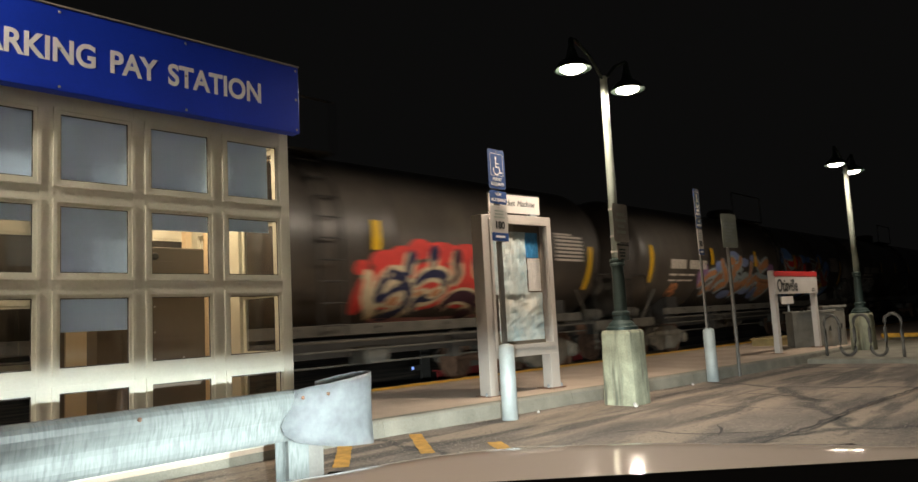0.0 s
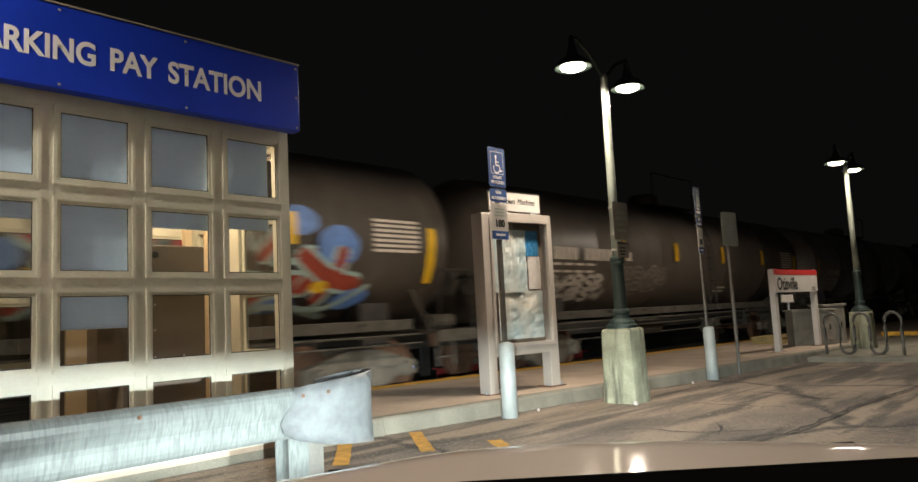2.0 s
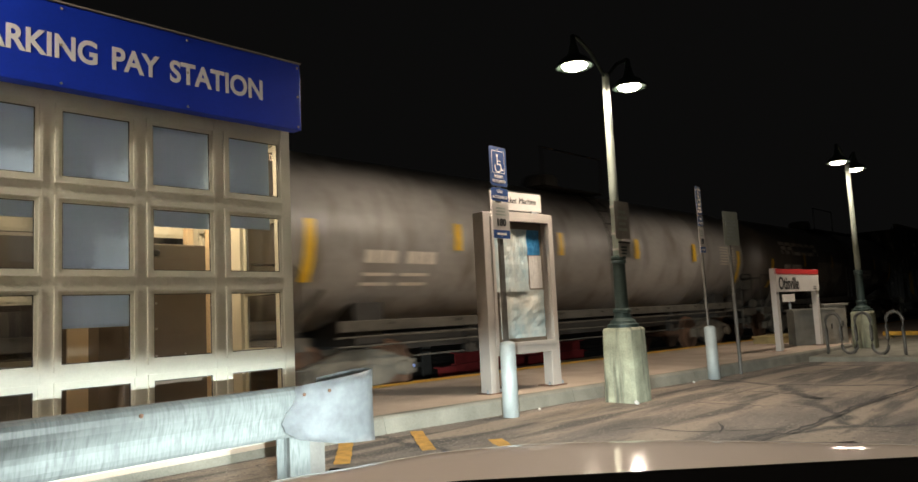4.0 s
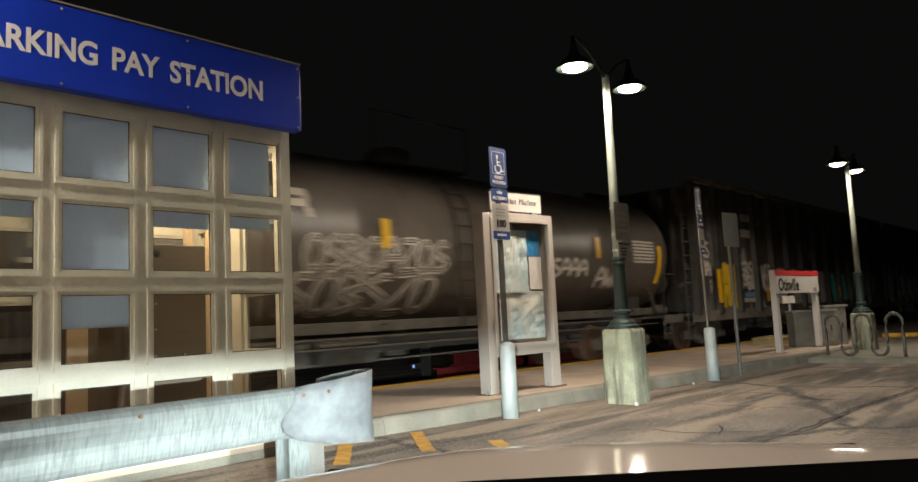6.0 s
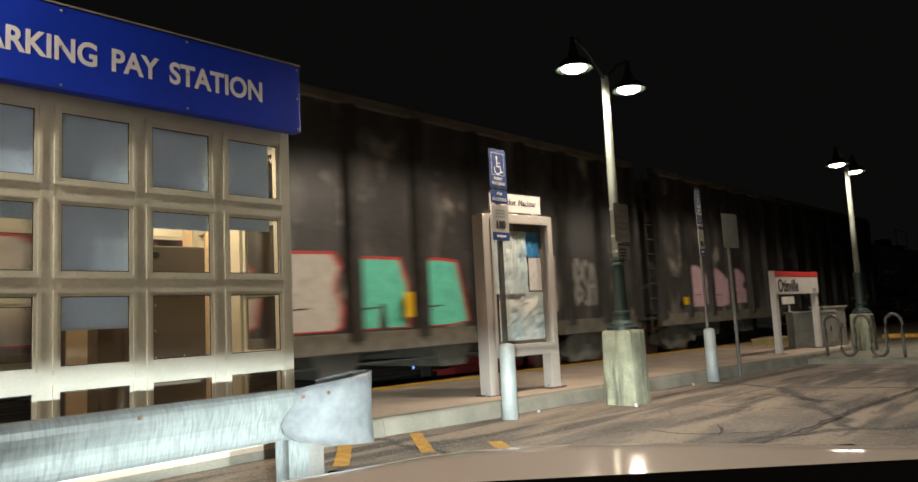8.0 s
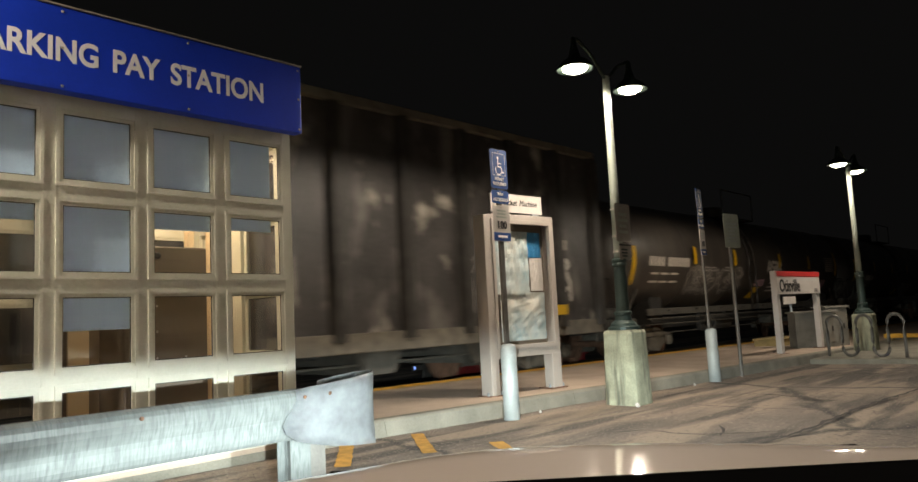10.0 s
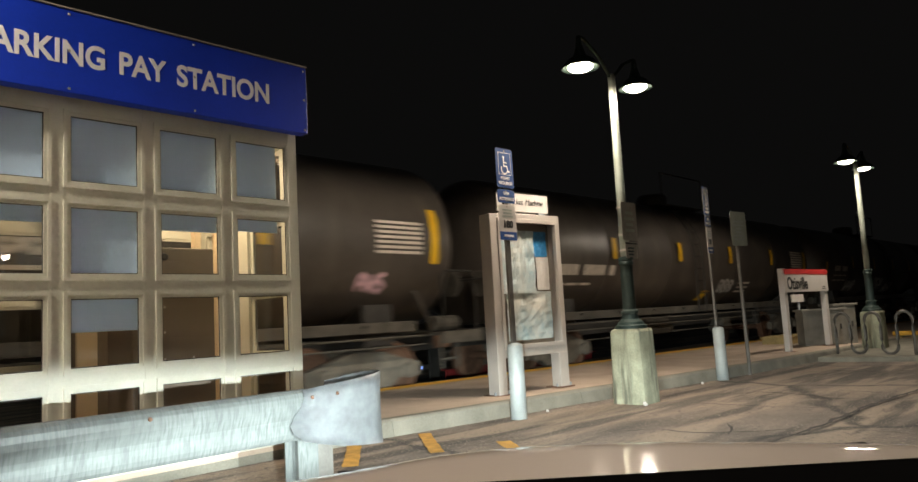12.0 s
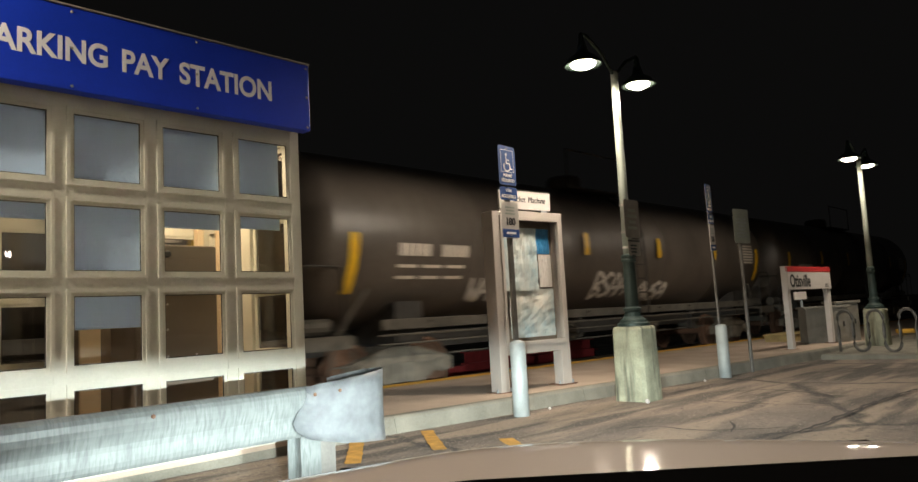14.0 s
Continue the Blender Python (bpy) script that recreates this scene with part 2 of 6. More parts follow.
def lettering(name, body, height, material, parent, m, wide=1.0, bold=0.0, slant=0.0, align="LEFT", words=1.0):
    """Words in the built-in font, as a thin mesh. height: of the capitals."""
    c = bpy.data.curves.new(name, "FONT")
    c.body, c.size, c.extrude, c.offset, c.shear, c.align_x, c.space_word = body, height / 0.73, 0.002, bold, slant, align, words
    tmp = bpy.data.objects.new(name, c)
    scene.collection.objects.link(tmp)
    bpy.context.view_layer.update()
    me = bpy.data.meshes.new_from_object(tmp.evaluated_get(bpy.context.evaluated_depsgraph_get()))
    bpy.data.objects.remove(tmp)
    me.materials.clear()
    me.materials.append(material)
    me.transform(Matrix.Diagonal((wide, 1, 1, 1)))
    ob = new(name, me)
    ob.parent = parent
    ob.matrix_basis = m
    return ob


def spline(pts, step=0.07):
    """A smooth line through the points."""
    p = [Vector(q) for q in pts]
    p = [p[0]] + p + [p[-1]]
    out = []
    for a, b, c, d in zip(p, p[1:], p[2:], p[3:]):
        n = max(2, int((c - b).length / step))
        for i in range(n):
            t = i / n
            out.append(0.5 * (2 * b + (c - a) * t + (2 * a - 5 * b + 4 * c - d) * t * t + (3 * b - a - 3 * c + d) * t ** 3))
    return out + [p[-1]]


def fall(x):
    """Height of the car park, which falls gently along the platform."""
    return -0.009 * (x - 6)


UPRIGHT = Matrix.Rotation(radians(90), 4, "X")     # writes on a face that looks along -y

# ---- ground, platform, track ----
def ground():
    xs = [-300, -60, -20, -8, -4] + [i * 0.5 for i in range(-7, 45)] + [26, 34, 60, 150, 400]
    ys = [-300, -80, -30, -12, -6, -3] + [i * 0.5 for i in range(-5, 18)] + [8.62, 8.66, 14, 40, 120, 300]
    bm = bmesh.new()
    g = [[bm.verts.new((x, y, (fall(min(max(x, -30), 45)) + 0.012 * noise.noise((x * 0.7, y * 0.7, 0)) if y < 8.64 else -0.36))) for y in ys] for x in xs]
    for i in range(len(xs) - 1):
        for j in range(len(ys) - 1):
            bm.faces.new((g[i][j], g[i + 1][j], g[i + 1][j + 1], g[i][j + 1]))
    whole("ground", bm, ASPHALT, "worn grey asphalt car park with patches and cracks", "ground", "structure")


KERB = [(-40, 5.78), (5.0, 5.66), (7.0, 5.52), (10.0, 5.25), (13.9, 5.05), (16.6, 4.95), (60, 4.8)]


def kerb_y(x):
    return float(np.interp(x, [a for a, b in KERB], [b for a, b in KERB]))


def platform():
    xs = [-40, -10] + list(np.arange(-4, 30, 1.0)) + [40, 60]
    bm = bmesh.new()
    rings = []
    for x in xs:
        z, y = fall(x) + 0.17, kerb_y(x) + 0.17
        rings.append([bm.verts.new((x, yy, zz)) for yy, zz in ((y, z - 0.5), (y, z), (8.62, z), (8.62, z - 0.6))])
    for a, b in zip(rings, rings[1:]):
        for k in range(3):
            bm.faces.new((a[k], b[k], b[k + 1], a[k + 1]))
    whole("platform", bm, CONCRETE, "low pale concrete railway platform with a worn surface", "platform", "structure")
    # kerb stones, laid end to end
    kerb = thing("kerb", Matrix(), "grey-green concrete kerb along the platform", "kerb", kind="structure")
    x = -4.0
    while x < 26:
        bm = bmesh.new()
        prof = ((0.0, -0.3), (0.0, 0.0), (0.03, 0.145), (0.055, 0.168), (0.168, 0.172), (0.168, -0.3))
        a, b = x + 0.004, x + 2.996
        for p, q in ((a, b),):
            r0 = [bm.verts.new((p, kerb_y(p) + y, fall(p) + z)) for y, z in prof]
            r1 = [bm.verts.new((q, kerb_y(q) + y, fall(q) + z)) for y, z in prof]
            for k in range(6):
                bm.faces.new((r0[k], r1[k], r1[(k + 1) % 6], r0[(k + 1) % 6]))
            bm.faces.new(r0[::-1]), bm.faces.new(r1)
        part("kerb_stone", bm, KERBMAT, kerb)
        x += 3.0
    # yellow safety strip along the edge
    bm = bmesh.new()
    for a, b in zip(xs, xs[1:]):
        vs = [bm.verts.new((x, y, fall(x) + 0.174)) for x, y in ((a, 8.28), (b, 8.28), (b, 8.63), (a, 8.63))]
        bm.faces.new(vs)
    whole("platform_edge_strip", bm, YELLOW, "worn yellow warning strip along the platform edge", "warning strip", "structure")


RAILTOP = -0.12
TRACKY = 10.3


def track():
    bm = bmesh.new()
    rng = np.random.RandomState(3)
    xs, ys = list(np.arange(-6, 46, 0.5)), list(np.arange(8.66, 14.2, 0.35))
    xs = [-120] + xs + [160]
    g = [[bm.verts.new((x, y, -0.33 + 0.05 * rng.rand())) for y in ys] for x in xs]
    for i in range(len(xs) - 1):
        for j in range(len(ys) - 1):
            bm.faces.new((g[i][j], g[i + 1][j], g[i + 1][j + 1], g[i][j + 1]))
    whole("ballast", bm, BALLAST, "dark crushed stone ballast under the track", "ballast", "stuff")
    prof = [(-0.07, 0), (0.07, 0), (0.07, 0.02), (0.01, 0.05), (0.01, 0.12), (0.036, 0.135), (0.036, 0.17), (-0.036, 0.17), (-0.036, 0.135), (-0.01, 0.12), (-0.01, 0.05), (-0.07, 0.02)]
    for y in (-0.7525, 0.7525):
        whole("rail", sweep(bmesh.new(), [(TRACKY + y + a, RAILTOP - 0.17 + b) for a, b in prof], -120, 160), RAILSTEEL, "worn steel running rail", "rail", "structure", "rails of the track")
    ties = thing("sleepers", Matrix(), "dark timber sleepers under the rails", "sleepers", kind="structure")
    me = None
    for k in range(90):
        if me is None:
            ob = part("sleeper", boxed(-0.115, 0.115, -1.3, 1.3, -0.18, 0, bevel=0.01), RUST, ties)
            me = ob.data
        else:
            ob = new("sleeper", me)
            ob.parent = ties
        ob.location = (-4 + 0.52 * k, TRACKY, RAILTOP - 0.165)


def lot_paint():
    rngs = [((4.49, 4.55), (5.21, 5.45)), ((3.70, 4.73), (4.50, 5.66)), ((4.2, 3.1), (5.2, 4.42))]
    for (x0, y0), (x1, y1) in rngs:
        d = Vector((x1 - x0, y1 - y0, 0)).normalized()
        nrm = Vector((-d.y, d.x, 0)) * 0.065
        bm = bmesh.new()
        n = 14
        rnd = random.Random(int(x0 * 100))
        rows = []
        for i in range(n + 1):
            p = Vector((x0, y0, 0)).lerp(Vector((x1, y1, 0)), i / n)
            a, b = p + nrm * rnd.uniform(0.85, 1.1), p - nrm * rnd.uniform(0.85, 1.1)
            rows.append([bm.verts.new((q.x, q.y, fall(q.x) + 0.017)) for q in (a, b)])
        for r, s in zip(rows, rows[1:]):
            bm.faces.new((r[0], r[1], s[1], s[0]))
        whole("parking_stripe", bm, LOTYELLOW, "worn yellow hatch stripe painted on asphalt", "road marking", "structure", "hatch stripes")


def cracks():
    """Dark open cracks in the asphalt, and one broad tarred seam."""
    runs = [
        (0.045, [(5.4, 2.5), (6.7, 2.33), (8.76, 2.33), (10.78, 2.2), (14.5, 2.05)]),
        (0.03, [(8.38, 4.16), (8.35, 3.73), (8.32, 3.29), (8.38, 2.86), (8.4, 2.44)]),
        (0.035, [(6.08, 3.81), (6.26, 3.66), (6.39, 3.49), (6.33, 3.12), (6.57, 2.74), (6.92, 2.4)]),
        (0.03, [(6.98, 3.1), (6.61, 2.91), (6.32, 2.81)]),
        (0.03, [(10.23, 3.23), (10.15, 2.83), (10.0, 2.44)]),
        (0.05, [(12.76, 4.29), (13.2, 3.93), (13.06, 3.42), (13.42, 2.76)]),
        (0.05, [(9.72, 3.96), (9.67, 3.47), (9.29, 2.89), (9.32, 2.47)]),
        (0.03, [(6.99, 1.99), (7.01, 1.69), (6.9, 1.42)])]
    for k, (width, pts) in enumerate(runs):
        rnd = random.Random(40 + k)
        bm = bmesh.new()
        prev = None
        line_ = spline(pts, 0.12)
        for i, p in enumerate(line_):
            d = (line_[min(i + 1, len(line_) - 1)] - line_[max(i - 1, 0)]).normalized()
            nrm = Vector((-d.y, d.x))
            q = p + nrm * rnd.uniform(-0.5, 0.5) * min(width, 0.04)
            w = width * rnd.uniform(0.2, 0.75) * min(1, (min(i, len(line_) - 1 - i) + 0.3) / 3)
            cur = [bm.verts.new((q.x + e * nrm.x * w, q.y + e * nrm.y * w, fall(q.x) + 0.016)) for e in (-1, 1)]
            if prev:
                bm.faces.new((prev[0], prev[1], cur[1], cur[0]))
            prev = cur
        whole("crack", bm, TAR, "dark crack in the worn asphalt", "crack", "structure", "cracks in the asphalt")


ground()
cracks()
platform()
track()
lot_paint()


# ---- lamp posts ----
def lamp_post(label):
    post = thing("street_lamp", Matrix(), label, "street lamp", "station lamps")
    bm = bmesh.new()
    rings = []
    for r, z in ((0.236, -0.05), (0.236, 0.02), (0.226, 0.5), (0.217, 0.88), (0.205, 0.91), (0.17, 0.92)):
        ring_ = []
        for i in range(32):
            a = 2 * math.pi * (i + 0.5) / 32
            k = r / (abs(math.cos(a)) ** 5 + abs(math.sin(a)) ** 5) ** 0.2
            wob = 1 + 0.006 * noise.noise((3 * math.cos(a), 3 * math.sin(a), 4 * z))
            ring_.append(bm.verts.new((k * wob * math.cos(a), k * wob * math.sin(a), z)))
        rings.append(ring_)
    for p, q in zip(rings, rings[1:]):
        for i in range(32):
            bm.faces.new((p[i], p[(i + 1) % 32], q[(i + 1) % 32], q[i]))
    bm.faces.new(rings[0][::-1]), bm.faces.new(rings[-1])
    part("concrete_base", bm, BASEMAT, post, "stained square concrete footing with rounded corners")
    bm = lathe(bmesh.new(), [(0.20, 0.92), (0.20, 0.955), (0.17, 0.97), (0.16, 1.0), (0.11, 1.04), (0.10, 1.10), (0.115, 1.11), (0.115, 1.14), (0.085, 1.16), (0.078, 1.72), (0.095, 1.73), (0.095, 1.755), (0.085, 1.77), (0.095, 1.785), (0.095, 1.81), (0.06, 1.83)], 20)
    part("cast_base", bm, POLEDARK, post, "dark green cast iron lower column", smooth=False)
    part("pole", lathe(bmesh.new(), [(0.062, 1.8), (0.056, 2.8), (0.047, 4.2), (0.03, 4.23)], 16), POLE, post, smooth=True)
    arm = bmesh.new()
    tube(arm, [(-0.74, 0, 4.52), (-0.72, 0, 4.56), (-0.6, 0, 4.56), (-0.3, 0, 4.42), (0, 0, 4.16), (0.3, 0, 4.42), (0.6, 0, 4.56), (0.66, 0, 4.52)], 0.022)
    part("arm", arm, POLEDARK, post)
    for x in (-0.72, 0.62):
        bm = bmesh.new()
        prof = [(0.235, 4.16), (0.225, 4.19), (0.16, 4.26), (0.08, 4.31), (0.04, 4.45), (0.03, 4.56)]
        seg = 24
        rings = [[bm.verts.new((x + r * math.cos(2 * math.pi * i / seg), r * math.sin(2 * math.pi * i / seg), z)) for i in range(seg)] for r, z in prof]
        inner = [[bm.verts.new((x + (r - 0.012) * math.cos(2 * math.pi * i / seg), (r - 0.012) * math.sin(2 * math.pi * i / seg), z - 0.004)) for i in range(seg)] for r, z in prof[:4]]
        for rr in (rings, inner):
            for a, b in zip(rr, rr[1:]):
                for i in range(seg):
                    bm.faces.new((a[i], a[(i + 1) % seg], b[(i + 1) % seg], b[i]))
        for i in range(seg):
            bm.faces.new((rings[0][i], rings[0][(i + 1) % seg], inner[0][(i + 1) % seg], inner[0][i]))
        bm.faces.new(rings[-1])
        shade = part("shade", bm, POLEDARK, post, "dark bell-shaped lamp shade", smooth=True)
        lens = lathe(bmesh.new(), [(0.03, 4.12), (0.09, 4.125), (0.145, 4.15), (0.16, 4.18), (0.1, 4.22)], 20, Matrix.Translation((x, 0, 0)))
        part("lens", lens, LENS, shade, "glowing warm white lens", smooth=True)
    return post


# place, and strength against the usual lamp (the last is unseen, added to light the shelter front)
LAMPS = [(8.34, 4.86, 1.0), (18.07, 4.55, 0.65), (-1.0, 4.93, 1.15), (8.5, -17.0, 1.0), (-2.3, -2.8, 1.3)]
first = lamp_post("pale green twin-headed lamp post on a concrete footing, lit")
for k, (x, y, power) in enumerate(LAMPS):
    m = pose(x, y, fall(x))
    if k == 0:
        first.matrix_basis = m
    else:
        copy_thing(first, m)
    for dx in (-0.72, 0.62):
        spot("lamp_light", (x + dx, y, fall(x) + 4.09), (x + dx, y, 0), LAMP_WATTS * power, LAMP_COLOUR, 174, 0.18, 0.10)


# ---- the pay station shelter ----
GX0, GPITCH, GW = 1.957, 0.663, 0.484
ROWS = [(0.28, 0.766), (0.94, 1.43), (1.61, 2.09), (2.28, 2.76)]


def grid_wall(parent, m, cols, x_lo, x_hi, thick=0.055):
    """A wall of square windows. m takes (along, depth, up) to the shelter."""
    edges = [(a - 0.045, b + 0.045) for a, b in cols]
    levels = [(a - 0.045, b + 0.045) for a, b in ROWS]
    cuts = [x_lo] + [e for ab in edges for e in ab] + [x_hi]
    for a, b in zip(cuts[::2], cuts[1::2]):
        if b - a > 0.005:
            part("mullion", boxed(a, b, 0, thick, 0.15, 2.95), SHELTER, parent).matrix_basis = m
    tops = [0.15] + [z for ab in levels for z in ab] + [2.95]
    for a, b in zip(tops[::2], tops[1::2]):
        for x0, x1 in edges:
            part("rail", boxed(x0, x1, 0.004, thick - 0.004, a, b), SHELTER, parent).matrix_basis = m
    for (x0, x1), (a, b) in zip(cols, cols):
        for z0, z1 in ROWS:
            bm = bmesh.new()
            for w, y0, y1 in ((0.045, -0.008, 0.02), (0.018, -0.016, 0.0)):
                o = 0.045 if w > 0.02 else 0.05
                i = 0.0 if w > 0.02 else 0.026
                box(bm, x0 - o, x0 - i, y0, y1, z0 - o, z1 + o)
                box(bm, x1 + i, x1 + o, y0, y1, z0 - o, z1 + o)
                box(bm, x0 - i, x1 + i, y0, y1, z0 - o, z0 - i)
                box(bm, x0 - i, x1 + i, y0, y1, z1 + i, z1 + o)
            fr = part("window_frame", bm, SHELTER, parent)
            fr.matrix_basis = m
            bm = bmesh.new()
            for a, b, c, d in ((x0, x0 + 0.007, z0, z1), (x1 - 0.007, x1, z0, z1), (x0 + 0.007, x1 - 0.007, z0, z0 + 0.007), (x0 + 0.007, x1 - 0.007, z1 - 0.007, z1)):
                box(bm, a, b, 0.001, 0.006, c, d)
            part("gasket", bm, DARKIRON, fr)
            pane = part("pane", boxed(x0 - 0.002, x1 + 0.002, 0.006, 0.011, z0 - 0.002, z1 + 0.002), GLASS, fr)
            pane.visible_shadow = False


def shelter():
    s = thing("pay_station_shelter", Matrix(), "bronze-grey glazed pay station shelter with a blue fascia sign", "shelter")
    front = [(GX0 + GPITCH * k, GX0 + GPITCH * k + GW) for k in range(-5, 3)]
    grid_wall(s, Matrix.Translation((0, 5.6, 0)), front, -1.45, 3.90)
    grid_wall(s, Matrix.Translation((0, 7.3, 0)), front, -1.45, 3.90)
    side = [(0.18, 0.68), (1.0, 1.48)]
    end = Matrix.Translation((3.90, 5.656, 0)) @ Matrix.Rotation(radians(90), 4, "Z")
    grid_wall(s, end, side, 0.0, 1.643)
    part("end_wall", boxed(-1.45, -1.33, 5.66, 7.3, 0.15, 2.95), SHELTER, s)
    part("roof", boxed(-1.5, 3.90, 5.58, 7.5, 2.955, 3.40, bevel=0.02), SHELTER, s)
    part("ceiling_panel", boxed(-1.33, 3.84, 5.69, 7.29, 2.90, 2.95), INNERPALE, s)
    part("floor_slab", boxed(-1.33, 3.84, 5.66, 7.29, 0.10, 0.19), CONCRETE, s)
    fascia = part("fascia_sign", boxed(-1.6, 3.94, 5.46, 5.575, 2.89, 3.507, bevel=0.006), BLUE, s, "blue fascia panel")
    for word, x in (("PARKING", 2.156), ("PAY", 2.607), ("STATION", 3.552)):
        lettering("sign_word", word, 0.175, LETTERS, fascia, Matrix.Translation((x, 5.4596, 3.105)) @ UPRIGHT, wide=0.85, bold=0.0065, align="RIGHT")
    bm = bmesh.new()
    for x in (-1.0, 0.4, 1.9, 2.85, 3.91):
        for z in (2.92, 3.2, 3.47):
            lathe(bm, [(0.012, 0), (0.008, 0.006)], 8, Matrix.Translation((x, 5.461, z)) @ Matrix.Rotation(radians(90), 4, "X"))
    part("screws", bm, ALU, fascia)
    part("trim_strip", boxed(-1.6, 3.945, 5.45, 5.58, 3.508, 3.52), ALU, fascia)
    # roller shades behind the front panes, drawn down to different heights
    for k, low in zip(range(-5, 3), (2.0, 1.2, 2.0, 2.3, 2.0, 1.21, 1.985, 2.01)):
        x0 = GX0 + GPITCH * k
        bm = bmesh.new()
        box(bm, x0 - 0.03, x0 + GW + (0.03 if k < 2 else -0.05), 5.664, 5.667, low, 2.86)
        box(bm, x0 - 0.03, x0 + GW + (0.03 if k < 2 else -0.05), 5.660, 5.676, low - 0.02, low, bevel=0.003)
        part("roller_shade", bm, SHADE, s, "pale blue-grey roller shade")
    # pieces inside
    light = part("ceiling_light", boxed(2.9, 3.5, 6.35, 6.55, 2.86, 2.90, bevel=0.01), glow("ceiling_lens", (1, 0.78, 0.5), 6), s, "warm ceiling light")
    return s


shelter()
machine = thing("ticket_machine", Matrix(), "brown ticket machine cabinet inside the shelter", "ticket machine")
part("body", boxed(2.56, 3.28, 6.0, 6.5, 0.19, 1.87, bevel=0.015), INNER, machine)
part("screen_panel", boxed(2.7, 3.12, 5.985, 5.998, 1.45, 1.75, bevel=0.004), INNER, machine)
for x, z in [(2.83, 1.37), (2.83, 1.16), (2.83, 0.94), (3.08, 0.94)]:
    part("screw", lathe(bmesh.new(), [(0.011, 0), (0.006, 0.006)], 8, Matrix.Translation((x, 6.0, z)) @ Matrix.Rotation(radians(90), 4, "X")), ALU, machine)
part("lock", lathe(bmesh.new(), [(0.03, 0), (0.03, 0.02), (0.02, 0.03)], 14, Matrix.Translation((2.83, 6.0, 1.79)) @ Matrix.Rotation(radians(90), 4, "X")), DARKIRON, machine)
part("plinth", boxed(2.6, 3.24, 6.03, 6.5, 0.19, 0.29), DARKIRON, machine)
machine2 = thing("pay_machine", Matrix(), "brown-grey parking pay machine with a cream side panel", "pay machine")
part("body", boxed(2.40, 2.78, 6.73, 7.09, 0.19, 1.62, bevel=0.015), INNER, machine2)
part("side_panel", boxed(2.39, 2.56, 6.70, 6.728, 0.19, 1.66), INNERPALE, machine2, "cream side panel")
# added panel that keeps the ceiling light from the left windows
whole("partition", boxed(2.44, 2.5, 7.11, 7.29, 0.19, 2.9), INNER, "brown panel added inside the shelter to block the ceiling light", "partition", "structure")
pil = thing("interior_frame", Matrix(), "cream door frame inside the shelter", "door frame")
for x in (3.42, 3.64):
    part("jamb", boxed(x, x + 0.06, 6.6, 6.68, 0.19, 2.3), INNERPALE, pil)
part("lintel", boxed(3.42, 3.7, 6.6, 6.68, 2.3, 2.36), INNERPALE, pil)
d = bpy.data.lights.new("ceiling_light", "AREA")
d.energy, d.color, d.shape, d.size, d.size_y = 32, (1, 0.74, 0.45), "RECTANGLE", 0.55, 0.16
new("ceiling_light_source", d).matrix_world = look((3.2, 6.45, 2.85), (3.2, 6.45, 0))


# ---- guardrail ----
RAILY, RAILZ = 3.9, 0.756


